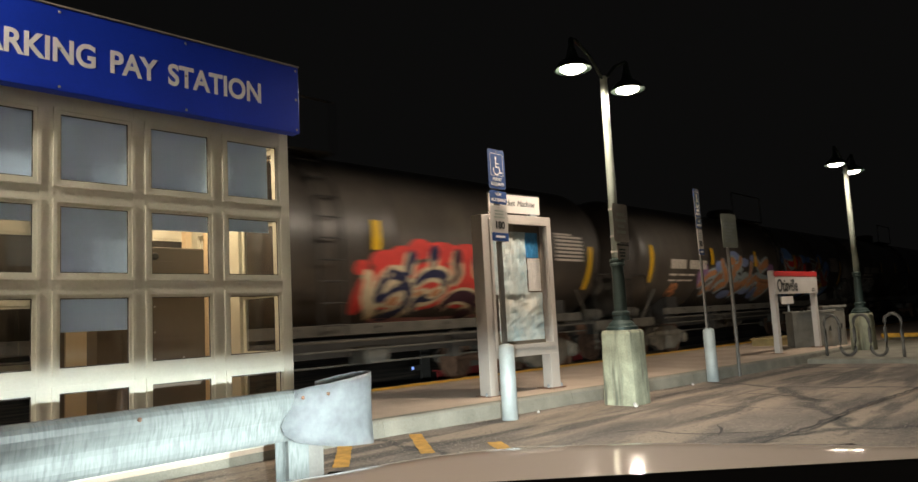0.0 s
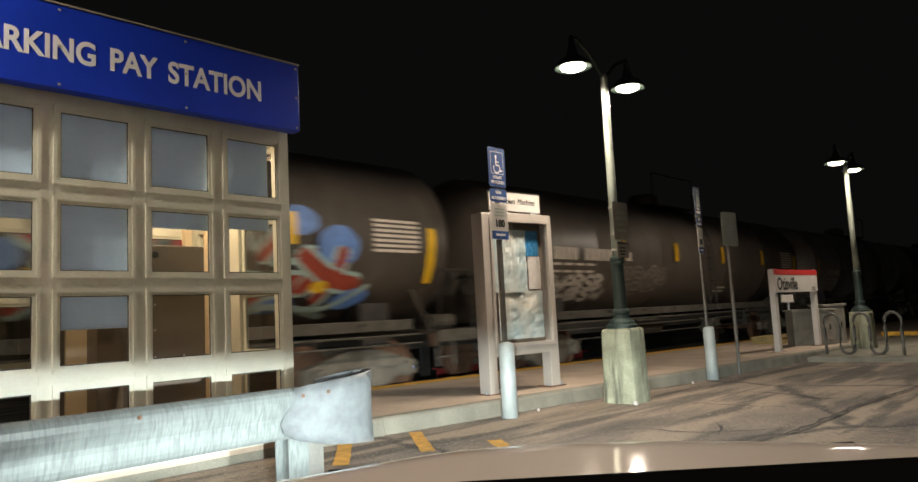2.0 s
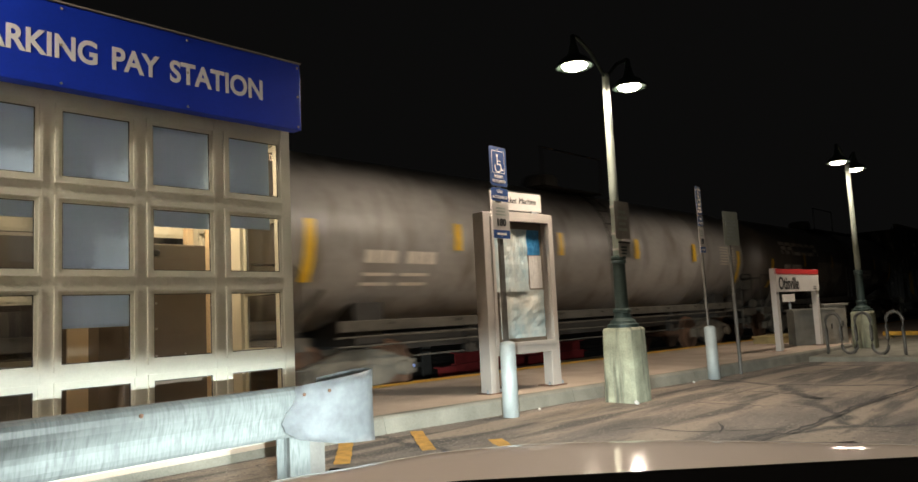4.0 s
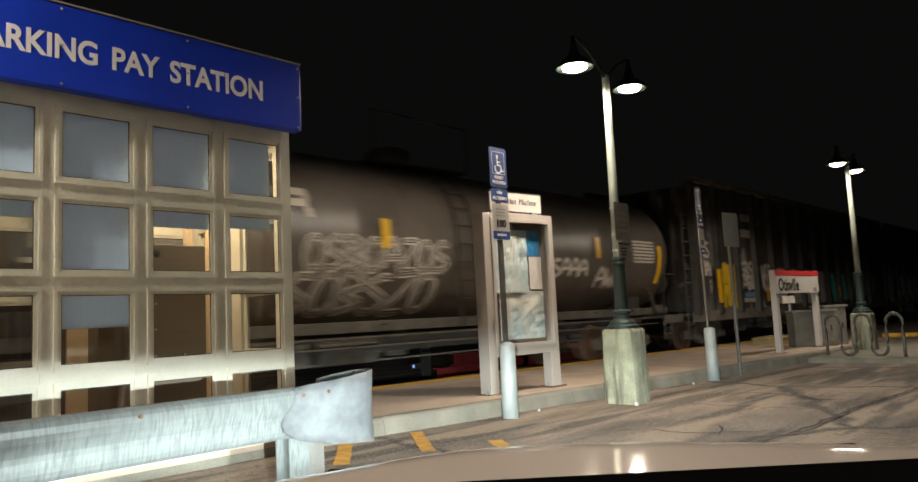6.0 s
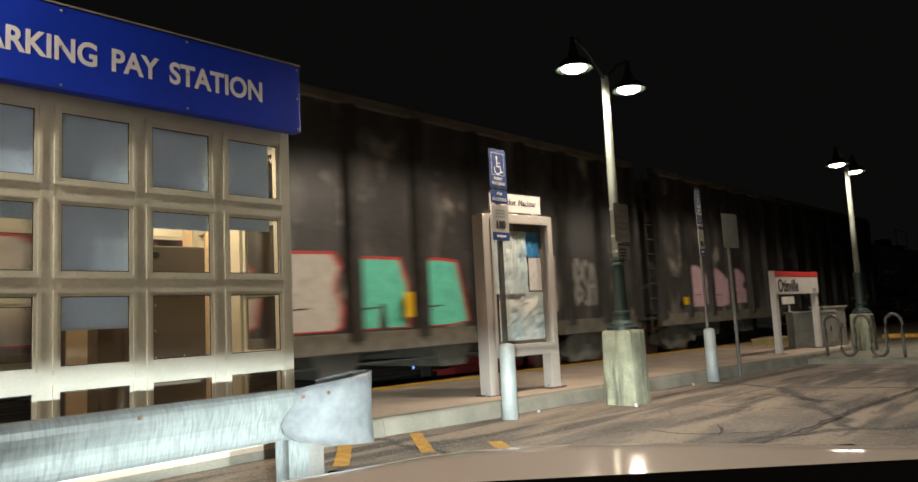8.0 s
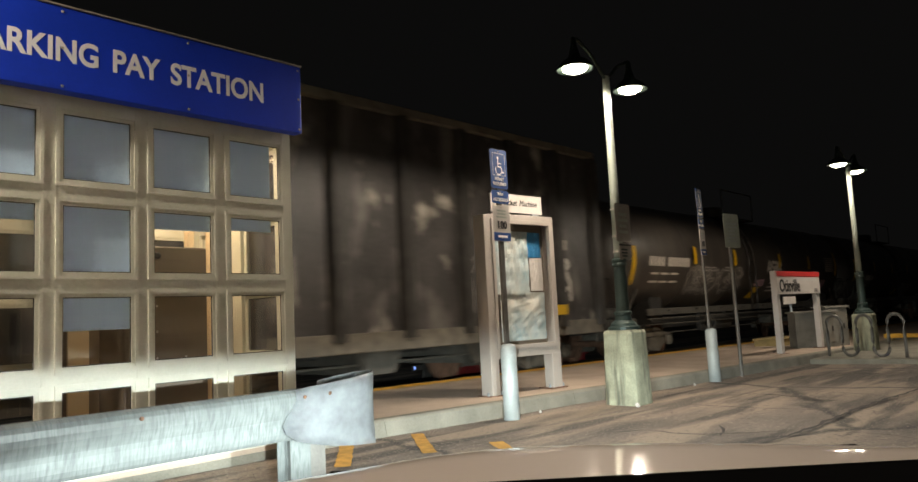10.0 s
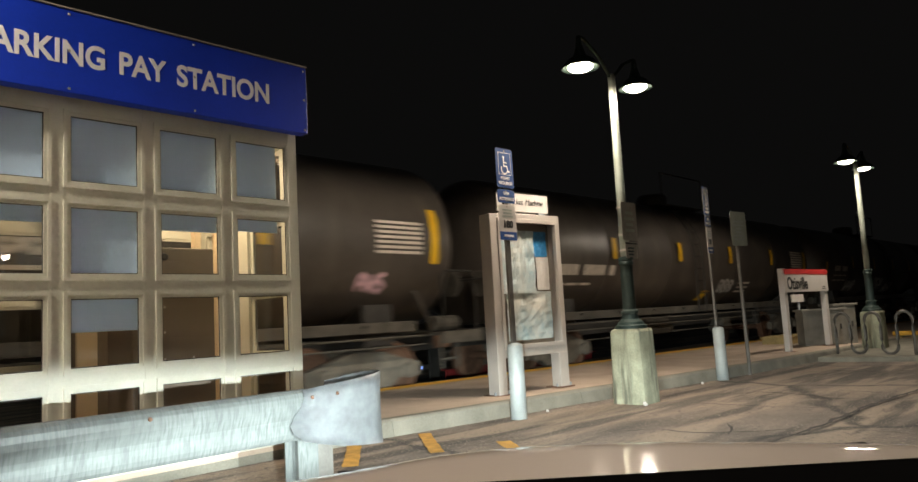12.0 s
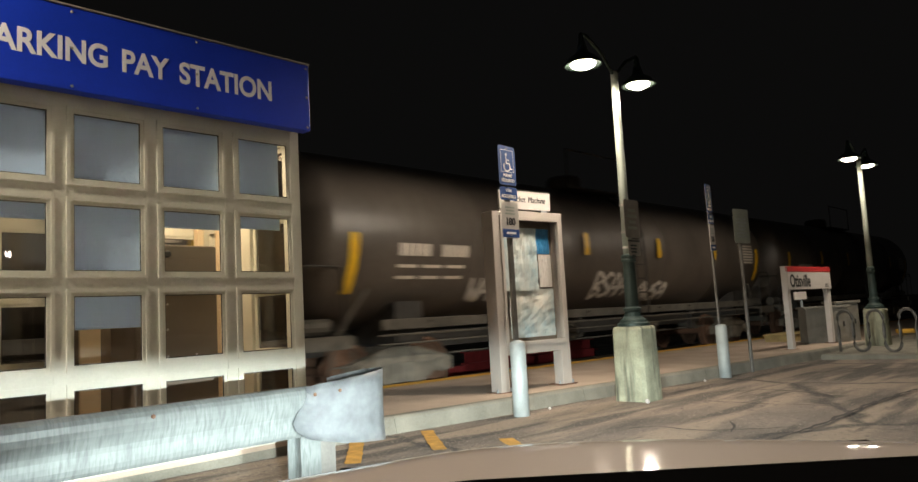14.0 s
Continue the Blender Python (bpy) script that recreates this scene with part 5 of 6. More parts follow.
    part("walkway", bm, DARKIRON, car)
    part("outlet_valve", lathe(bmesh.new(), [(0.2, 0.62), (0.24, 0.7), (0.24, 1.0), (0.3, 1.2)], 14), DUSTY, car)
    bm = bmesh.new()
    tube(bm, [(-2.4, -0.75, 0.78), (-1.2, -0.75, 0.78)], 0.2, 14)
    box(bm, -2.9, -2.6, -0.9, -0.6, 0.6, 0.95)
    part("brake_reservoir", bm, DUSTY, car)
    part("brake_rod", tube(bmesh.new(), [(-half + 2.6, -0.85, 0.62), (half - 2.6, -0.85, 0.62)], 0.018, 6), DUSTY, car)
    for x in (-4.3, 3.4):
        part("support_bracket", boxed(x - 0.12, x + 0.12, -1.42, -1.30, 0.62, 1.10), DARKIRON, car)
    part("valve_box", boxed(1.6, 2.1, -1.1, -0.7, 0.62, 0.9, bevel=0.02), DUSTY, car)
    # reflector stripes: a tall one at each end, short ones between
    for x, low in zip((s0 - mid, s1 - mid), ends):
        block_bars(car, tank_surf, x - 0.085, x + 0.085, low - RAILTOP, low - RAILTOP + 0.92, 1, STRIPE, 0.008)
    for x in mids or (mid - 4.7, mid - 1.55, mid + 1.6, mid + 4.7):
        block_bars(car, tank_surf, x - mid - 0.08, x - mid + 0.08, TZ - 0.20, TZ + 0.25, 1, STRIPE, 0.075)
    # stencilled data near the far end
    for k in range(7):
        block_bars(car, tank_surf, half - 1.3, half - 0.3, TZ + 0.22 - 0.08 * k, TZ + 0.265 - 0.08 * k, 1)
    for mk in marks:
        kind, a, b, z0, z1 = mk[:5]
        a, b, z0, z1 = a - mid, b - mid, z0 - RAILTOP, z1 - RAILTOP
        if kind == "bars":
            block_bars(car, tank_surf, a, b, z0, z1, mk[5])
        elif kind == "block":
            logo_block(car, tank_surf, a, b, z0, z1, mk[5])
        elif kind == "yellow":
            block_bars(car, tank_surf, a, b, z0, z1, 1, STRIPE, 0.02, slant=0.5)
        else:
            graffiti(car, tank_surf, a, b, z0, z1, mk[5], mk[6], int(s0) + len(car.children))
    return car


def side_surf(x, z, off):
    return (x, -1.56 - off, z)


def gondola(s0, s1, label, marks=()):
    """A tall ribbed open wagon from s0 to s1 along the train."""
    mid, half = (s0 + s1) / 2, (s1 - s0) / 2 - 0.45
    car = thing("gondola_car", Matrix(), label, "open wagon", "wagons of the train")
    CARS.append((car, mid))
    TOP, LOW = 4.72, 1.12
    bm = bmesh.new()
    box(bm, -half, half, -1.52, 1.52, LOW, LOW + 0.05)
    part("floor_plate", bm, DARKIRON, car)
    part("side_panel", boxed(-half, half, -1.56, -1.52, LOW, TOP), GONDOLA, car)
    part("side_panel", boxed(-half, half, 1.52, 1.56, LOW, TOP), GONDOLA, car)
    part("end_panel", boxed(-half, -half + 0.04, -1.52, 1.52, LOW + 0.05, TOP - 0.2), GONDOLA, car)
    part("end_panel", boxed(half - 0.04, half, -1.52, 1.52, LOW + 0.05, TOP - 0.2), GONDOLA, car)
    # the near chord's paler iron puts its lit edge into the colour
    part("top_chord", boxed(-half, half, -1.67, -1.50, TOP - 0.09, TOP + 0.06, bevel=0.02), DUSTLIT, car)
    part("top_chord", boxed(-half, half, 1.50, 1.67, TOP - 0.09, TOP + 0.06, bevel=0.02), DUSTY, car)
    n = 14
    for k in range(n + 1):
        x = -half + 0.1 + (2 * half - 0.2) * k / n
        bm = bmesh.new()
        prof = [(-0.15, 0.0), (-0.09, -0.14), (0.09, -0.14), (0.15, 0.0)]
        lo, hi = [bm.verts.new((x + a, -1.56 + b, LOW - 0.12)) for a, b in prof], [bm.verts.new((x + a, -1.56 + b, TOP - 0.09)) for a, b in prof]
        for i in range(3):
            bm.faces.new((lo[i], lo[i + 1], hi[i + 1], hi[i]))
        bm.faces.new(lo[::-1])
        part("rib", bm, DARKIRON, car)
    part("side_sill", boxed(-half, half, -1.62, -1.46, LOW - 0.30, LOW, bevel=0.02), DUSTLIT, car)
    for k in range(6):
        bm = bmesh.new()
        x = -half + 3.6 + (2 * half - 7.2) * k / 5
        prof = [(-0.5, LOW - 0.3), (0.5, LOW - 0.3), (0.3, 0.45), (-0.3, 0.45)]
        f, b = [bm.verts.new((x + a, -1.3, z)) for a, z in prof], [bm.verts.new((x + a, 1.3, z)) for a, z in prof]
        bm.faces.new(f), bm.faces.new(b[::-1])
        for i in range(4):
            bm.faces.new((f[i], b[i], b[(i + 1) % 4], f[(i + 1) % 4]))
        part("hopper_door", bm, DUSTY, car)
    part("centre_sill", boxed(-half - 0.4, half + 0.4, -0.25, 0.25, 0.7, 1.0), DARKIRON, car)
    part("brake_pipe", tube(bmesh.new(), [(-half + 2.6, -1.2, 0.62), (half - 2.6, -1.2, 0.62)], 0.02, 6), DUSTY, car)
    for sx in (-1, 1):
        bm = bmesh.new()
        for y in (-1.0, -0.35, 0.35, 1.0):
            box(bm, min(sx * half, sx * (half + 0.12)), max(sx * half, sx * (half + 0.12)), y - 0.08, y + 0.08, LOW, TOP - 0.25)
        part("end_posts", bm, DARKIRON, car)
        part("corner_plate", boxed(sx * (half - 0.55) - 0.5, sx * (half - 0.55) + 0.5, -1.575, -1.562, LOW, LOW + 0.9), GONDOLA, car)
        part("brake_wheel", lathe(bmesh.new(), [(0.26, -0.02), (0.28, 0.0), (0.26, 0.02)], 18, Matrix.Translation((sx * (half + 0.2), -0.6, 2.9)) @ Matrix.Rotation(radians(90), 4, "Y")), DUSTY, car)
    for sx in (-1, 1):
        x = sx * (half + 0.12)
        ladder(car, x - 0.2, x + 0.2, -1.5, 0.6, TOP - 0.1, 11, DUSTY, "end_ladder")
        bm = bmesh.new()
        box(bm, min(x, x + sx * 0.3), max(x, x + sx * 0.3), -1.5, 1.5, 1.0, 1.06)
        part("end_platform", bm, DUSTY, car)
        bm = bmesh.new()
        box(bm, min(sx * (half + 0.3), sx * (half + 0.6)), max(sx * (half + 0.3), sx * (half + 0.6)), -0.12, 0.12, 0.72, 0.98, bevel=0.03)
        part("coupler", bm, RUST, car)
        truck(car, sx * (half - 1.7))
    for mk in marks:
        kind, a, b, z0, z1 = mk[:5]
        a, b, z0, z1 = a - mid, b - mid, z0 - RAILTOP, z1 - RAILTOP
        if kind == "bars":
            block_bars(car, side_surf, a, b, z0, z1, mk[5])
        elif kind == "yellow":
            block_bars(car, side_surf, a, b, z0, z1, 1, STRIPE, 0.15)
        elif kind == "solid":
            solid_letter(car, side_surf, a, b, z0, z1, mk[5], mk[6], mk[7])
        else:
            graffiti(car, side_surf, a, b, z0, z1, mk[5], mk[6], int(s0) + len(car.children))
    return car


CREAM, ORANGE, NAVY, REDP = (0.62, 0.53, 0.36), (0.50, 0.20, 0.08), (0.016, 0.022, 0.07), (0.62, 0.055, 0.045)
SKY, PALE, TEAL, PINK = (0.16, 0.32, 0.55), (0.60, 0.57, 0.52), (0.14, 0.64, 0.48), (0.58, 0.38, 0.44)
YEL, GREY, MAROON, AQUA = (0.70, 0.46, 0.02), (0.36, 0.35, 0.33), (0.09, 0.012, 0.015), (0.34, 0.47, 0.46)
PLUM, PINKISH, LAVENDER, LILAC = (0.055, 0.02, 0.035), (0.55, 0.27, 0.27), (0.24, 0.30, 0.52), (0.30, 0.17, 0.33)
PEACH, BROWNISH, PALEBLUE = (0.54, 0.25, 0.11), (0.33, 0.15, 0.075), (0.33, 0.40, 0.42)
CLOUDBLUE, BRICK, BRIGHTRED = (0.11, 0.23, 0.55), (0.30, 0.05, 0.028), (0.66, 0.03, 0.03)
SCRAWL, FAINT, TANSHADE, TANKSHADE = (0.47, 0.44, 0.40), (0.25, 0.228, 0.20), (0.10, 0.086, 0.073), (0.062, 0.053, 0.045)

def coat(car):
    """Each sprayed shape lies a hair above the one before it."""
    COATS[car.name] = COATS.get(car.name, 0) + 1
    return 0.005 + 0.0005 * COATS[car.name]


def band(car, colour, width, pts, rim=None, extra=0.12):
    """A sprayed stroke along pts (place along the train, height), with an edge of another colour."""
    pts = [(x - MIDS[car.name], z - RAILTOP) for x, z in pts]
    for c, w in ((rim, width + extra), (colour, width)):
        if c:
            bm = bmesh.new()
            stroke(bm, pts, w, tank_surf, coat(car))
            part("graffiti_stroke", bm, paint(*c), car)


def dab(car, colour, x, z, rx, rz, tilt):
    """A sprayed oval."""
    bm = bmesh.new()
    x, z, t, off = x - MIDS[car.name], z - RAILTOP, radians(tilt), coat(car)
    rings = []
    for k in (0.35, 0.7, 1.0):
        ring_ = []
        for i in range(20):
            a = 2 * math.pi * i / 20
            w = k * (1 + 0.10 * noise.noise((2 * math.cos(a) + x, 2 * math.sin(a), z)))
            u, v = w * rx * math.cos(a), w * rz * math.sin(a)
            ring_.append(bm.verts.new(tank_surf(x + u * math.cos(t) - v * math.sin(t), z + u * math.sin(t) + v * math.cos(t), off)))
        rings.append(ring_)
    bm.faces.new(rings[0])
    for p, q in zip(rings, rings[1:]):
        for i in range(20):
            bm.faces.new((p[i], q[i], q[(i + 1) % 20], p[(i + 1) % 20]))
    part("graffiti_dab", bm, paint(*colour), car)


def mural_red(car):
    """Cream letters filled with navy and dark plum, before a red cloud."""
    dab(car, REDP, 7.5, 2.02, 0.15, 0.12, 0)
    dab(car, REDP, 7.93, 2.15, 0.28, 0.15, 0)
    dab(car, REDP, 8.33, 2.19, 0.38, 0.19, 0)
    dab(car, REDP, 8.74, 2.34, 0.32, 0.17, 0)
    dab(car, REDP, 9.29, 2.29, 0.43, 0.19, 0)
    dab(car, REDP, 9.92, 2.27, 0.42, 0.21, 0)
    dab(car, REDP, 10.5, 2.26, 0.50, 0.22, 0)
    dab(car, REDP, 11.07, 2.16, 0.42, 0.34, 0)
    dab(car, REDP, 7.66, 1.63, 0.19, 0.34, 0)
    dab(car, REDP, 8.23, 1.78, 0.63, 0.41, 0)
    dab(car, REDP, 9.1, 1.75, 0.72, 0.41, 0)
    dab(car, REDP, 10.07, 1.75, 0.81, 0.40, 0)
    dab(car, REDP, 11.07, 1.71, 0.54, 0.42, 0)
    band(car, PINKISH, 0.07, [(8.14, 1.20), (9.02, 1.19), (10.13, 1.18), (11.55, 1.23)])
    band(car, CREAM, 0.2, [(7.55, 1.93), (7.68, 1.87), (7.75, 1.60), (8.13, 1.25)])
    band(car, NAVY, 0.15, [(8.53, 2.28), (8.50, 2.07), (8.48, 1.88), (8.14, 1.92), (7.98, 1.75), (8.06, 1.53), (8.49, 1.75), (8.68, 1.59), (8.67, 1.33), (8.27, 1.24)], CREAM, 0.16)
    band(car, NAVY, 0.1, [(8.11, 2.03), (8.05, 1.87)], CREAM, 0.14)
    band(car, NAVY, 0.14, [(8.72, 1.75), (8.87, 1.88), (9.12, 1.95), (9.42, 1.88), (9.46, 1.68), (9.22, 1.55), (8.92, 1.52), (8.98, 1.29)], CREAM, 0.14)
    band(car, NAVY, 0.1, [(9.06, 2.35), (9.06, 2.21), (9.07, 2.01)], CREAM, 0.17)
    band(car, PLUM, 0.13, [(9.67, 2.34), (9.62, 2.16), (9.74, 1.95), (9.61, 1.78)], CREAM, 0.16)
    band(car, PLUM, 0.19, [(9.65, 1.32), (9.76, 1.52), (10.08, 1.57), (10.48, 1.46), (10.57, 1.28), (10.18, 1.25)], CREAM, 0.1)
    band(car, NAVY, 0.11, [(10.18, 2.28), (10.18, 2.10), (10.30, 1.89)], CREAM, 0.15)
    band(car, NAVY, 0.14, [(10.71, 2.35), (10.61, 2.15), (10.66, 1.89), (10.49, 1.71), (11.01, 1.76), (10.98, 1.52), (10.88, 1.34), (11.55, 1.23)], CREAM, 0.14)
    band(car, PLUM, 0.13, [(11.25, 2.16), (11.25, 1.86), (11.54, 1.48), (11.65, 1.25)], CREAM, 0.14)
    dab(car, CREAM, 8.37, 1.53, 0.18, 0.12, 20)
    dab(car, ORANGE, 8.36, 1.51, 0.10, 0.07, 20)
    dab(car, CREAM, 8.89, 1.63, 0.17, 0.07, 20)
    dab(car, ORANGE, 8.88, 1.62, 0.09, 0.04, 20)
    dab(car, CREAM, 9.3, 1.64, 0.19, 0.09, 20)
    dab(car, ORANGE, 9.29, 1.63, 0.10, 0.06, 20)
    dab(car, CREAM, 10.73, 1.59, 0.23, 0.11, 20)
    dab(car, ORANGE, 10.71, 1.58, 0.13, 0.07, 20)
    dab(car, NAVY, 9.06, 2.27, 0.12, 0.15, 0)
    dab(car, NAVY, 8.54, 2.2, 0.10, 0.12, 0)
    dab(car, PLUM, 9.65, 2.23, 0.12, 0.15, 0)
    dab(car, NAVY, 10.19, 2.21, 0.12, 0.16, 0)


def mural_orange(car):
    """Stretched orange letters edged in pale blue, with lavender clouds."""
    dab(car, LILAC, 19.85, 2.0, 0.35, 0.32, 0)
    band(car, PEACH, 0.16, [(19.75, 1.7), (20.2, 2.0), (20.7, 2.1)], PALEBLUE, 0.14)
    band(car, PEACH, 0.16, [(20.1, 1.5), (20.6, 1.75), (21.0, 1.8)], PALEBLUE, 0.14)
    dab(car, LAVENDER, 21.91, 2.6, 0.36, 0.14, 0)
    dab(car, LAVENDER, 20.8, 2.26, 0.22, 0.16, 0)
    dab(car, LAVENDER, 22.69, 2.41, 0.30, 0.14, 0)
    dab(car, LAVENDER, 23.45, 2.55, 0.33, 0.13, 0)
    dab(car, LAVENDER, 21.79, 1.47, 0.42, 0.12, 0)
    dab(car, LAVENDER, 23.18, 1.6, 0.43, 0.14, 0)
    dab(car, LAVENDER, 24.02, 1.5, 0.35, 0.18, 0)
    band(car, BROWNISH, 0.2, [(20.59, 1.58), (20.71, 1.84), (21.06, 2.00), (21.34, 2.03)], PALEBLUE, 0.16)
    band(car, PEACH, 0.2, [(20.99, 2.49), (21.10, 2.27), (21.33, 2.08), (21.52, 1.83), (21.45, 1.70)], PALEBLUE, 0.16)
    band(car, PEACH, 0.18, [(20.93, 1.60), (21.19, 1.72), (21.47, 1.75)], PALEBLUE, 0.16)
    band(car, PEACH, 0.22, [(21.42, 2.36), (21.76, 2.44), (21.94, 2.30), (21.80, 2.06), (21.57, 2.15)], PALEBLUE, 0.14)
    band(car, PEACH, 0.22, [(22.43, 2.58), (22.24, 2.31), (21.92, 2.13), (22.17, 1.86), (22.44, 1.76)], PALEBLUE, 0.14)
    band(car, PEACH, 0.26, [(22.18, 1.50), (22.51, 1.65), (22.91, 1.82), (23.37, 1.98)], PALEBLUE, 0.16)
    band(car, BROWNISH, 0.14, [(22.20, 1.53), (22.54, 1.59), (22.85, 1.73)])
    band(car, PEACH, 0.16, [(23.20, 2.47), (23.17, 2.12), (23.13, 1.84)], PALEBLUE, 0.12)
    band(car, PEACH, 0.2, [(23.18, 1.69), (23.60, 1.93), (24.12, 1.90), (24.53, 1.73), (24.55, 1.50)], PALEBLUE, 0.16)
    band(car, PEACH, 0.2, [(23.57, 2.48), (23.91, 2.29), (24.34, 2.36)], PALEBLUE, 0.14)
    band(car, BROWNISH, 0.1, [(23.61, 1.91), (23.76, 1.54)], PALEBLUE, 0.1)
    dab(car, PALEBLUE, 21.52, 2.2, 0.11, 0.11, 15)
    dab(car, PALEBLUE, 21.77, 1.92, 0.11, 0.11, 15)
    dab(car, PALEBLUE, 22.2, 1.93, 0.18, 0.12, 15)
    dab(car, PALEBLUE, 22.42, 2.17, 0.10, 0.10, 15)
    dab(car, PALEBLUE, 22.64, 2.02, 0.25, 0.09, 15)
    dab(car, PALEBLUE, 23.91, 2.1, 0.21, 0.11, 15)
    band(car, PEACH, 0.26, [(23.88, 2.18), (24.24, 2.36), (24.63, 2.47)], PALEBLUE, 0.16)
    band(car, PEACH, 0.3, [(23.95, 1.85), (24.50, 1.79), (24.98, 1.82), (24.59, 1.51), (24.18, 1.64)], PALEBLUE, 0.2)
    band(car, BROWNISH, 0.06, [(24.02, 1.87), (24.49, 1.82), (24.97, 1.84)])
    dab(car, LAVENDER, 24.86, 2.11, 0.29, 0.19, 0)
    dab(car, LILAC, 24.8, 2.25, 0.26, 0.16, 0)
    band(car, PALEBLUE, 0.05, [(23.92, 1.97), (24.53, 1.94), (25.23, 1.96)])


def mural_blue(car):
    """Red and brick letters edged in pale aqua, with blue clouds and yellow dots."""
    dab(car, CLOUDBLUE, 26.33, 2.79, 0.47, 0.20, 0)
    dab(car, CLOUDBLUE, 26.04, 2.56, 0.24, 0.18, 0)
    dab(car, CLOUDBLUE, 26.08, 2.05, 0.24, 0.19, 0)
    dab(car, CLOUDBLUE, 25.93, 1.56, 0.16, 0.17, 0)
    dab(car, CLOUDBLUE, 26.54, 2.72, 0.39, 0.16, 0)
    dab(car, CLOUDBLUE, 28.03, 2.64, 0.33, 0.16, 0)
    dab(car, CLOUDBLUE, 28.67, 2.62, 0.26, 0.13, 0)
    dab(car, CLOUDBLUE, 29.9, 2.65, 0.36, 0.22, 0)
    dab(car, CLOUDBLUE, 27.04, 1.49, 0.51, 0.12, 0)
    dab(car, CLOUDBLUE, 28.52, 1.47, 0.45, 0.14, 0)
    dab(car, CLOUDBLUE, 29.53, 1.48, 0.46, 0.13, 0)
    band(car, BRICK, 0.16, [(26.22, 2.60), (26.33, 2.32), (26.76, 2.15)], AQUA, 0.14)
    band(car, BRIGHTRED, 0.18, [(26.48, 2.49), (26.89, 2.43), (27.30, 2.64)], AQUA, 0.14)
    band(car, BRICK, 0.26, [(26.20, 1.49), (26.53, 1.74), (26.78, 2.05), (27.18, 2.20)], AQUA, 0.16)
    dab(car, YEL, 26.09, 1.79, 0.19, 0.10, 0)
    dab(car, YEL, 26.44, 1.85, 0.19, 0.08, 0)
    dab(car, BRIGHTRED, 27.25, 2.5, 0.19, 0.22, 0)
    band(car, BRICK, 0.2, [(26.75, 1.57), (26.82, 2.04), (27.08, 2.20)], AQUA, 0.14)
    band(car, BRICK, 0.2, [(27.61, 2.69), (27.81, 2.51), (27.66, 2.25)], AQUA, 0.14)
    band(car, MAROON, 0.16, [(26.71, 1.67), (27.08, 1.82), (27.25, 2.11)])
    band(car, BRIGHTRED, 0.22, [(28.15, 2.45), (28.14, 2.20), (28.25, 2.01)], AQUA, 0.1)
    dab(car, MAROON, 28.68, 2.31, 0.38, 0.22, 0)
    band(car, MAROON, 0.1, [(28.79, 2.61), (29.31, 2.54)], AQUA, 0.1)
    band(car, BRICK, 0.24, [(29.04, 1.44), (29.47, 1.72), (30.07, 1.76)], AQUA, 0.14)
    band(car, BRICK, 0.18, [(29.23, 2.08), (29.44, 2.27), (29.69, 2.52)], AQUA, 0.14)
    band(car, BRICK, 0.14, [(29.83, 2.09), (30.21, 2.21)], AQUA, 0.12)
    band(car, BRICK, 0.2, [(29.97, 1.64), (30.29, 1.91)], AQUA, 0.1)
    band(car, AQUA, 0.09, [(26.60, 1.39), (26.89, 1.62), (27.15, 1.76)])
    band(car, AQUA, 0.09, [(27.60, 1.60), (28.27, 1.37)])
    band(car, AQUA, 0.09, [(28.30, 1.22), (28.12, 1.52)])
    band(car, AQUA, 0.09, [(28.48, 2.03), (28.84, 2.22)])
    band(car, AQUA, 0.09, [(28.14, 1.89), (28.71, 1.91), (29.34, 1.88)])
    band(car, AQUA, 0.09, [(29.03, 1.30), (29.66, 1.46), (30.67, 1.29)])
    band(car, AQUA, 0.09, [(29.46, 2.01), (30.11, 2.13)])
    band(car, AQUA, 0.09, [(28.99, 2.51), (29.10, 2.19)])
    dab(car, YEL, 27.9, 1.82, 0.29, 0.27, 10)
    dab(car, BRICK, 28.01, 1.82, 0.13, 0.04, 0)
    dab(car, YEL, 26.45, 1.84, 0.17, 0.08, 0)
    dab(car, PALE, 28.82, 1.72, 0.41, 0.12, 5)
    dab(car, CLOUDBLUE, 30.6, 2.3, 0.4, 0.3, 0)
    band(car, BRICK, 0.2, [(30.3, 1.5), (30.6, 1.9), (30.7, 2.3)], AQUA, 0.14)
    band(car, BRICK, 0.22, [(29.9, 2.2), (30.5, 1.85), (31.1, 1.75)], AQUA, 0.12)
    dab(car, YEL, 30.35, 1.72, 0.16, 0.09, 0)
    dab(car, CLOUDBLUE, 31.0, 1.55, 0.35, 0.14, 10)
    band(car, AQUA, 0.08, [(29.9, 1.45), (30.6, 1.42), (31.3, 1.75)])


mural_red(tank_car(-1.62, 13.98, TANK, "black tank wagon with red, cream and navy graffiti", [("bars", 12.65, 13.3, 2.78, 2.82, 1)], mids=(1.4, 4.55, 7.7, 10.86), ends=(1.7, 1.65)))
second = tank_car(16.80, 32.62, TANK, "black tank wagon with orange and blue graffiti pieces", [
    ("bars", 17.85, 18.75, 2.16, 2.40, 4), ("bars", 18.95, 20.0, 2.16, 2.40, 6), ("bars", 17.85, 19.4, 1.98, 2.03, 3), ("bars", 17.85, 19.3, 1.84, 1.88, 3), ("graffiti", 18.0, 18.5, 1.45, 1.75, 2, [(ORANGE, 0.07)])],
    mids=(20.22, 23.4, 27.07, 29.74), ends=(1.8, 1.75), rung=0.9)
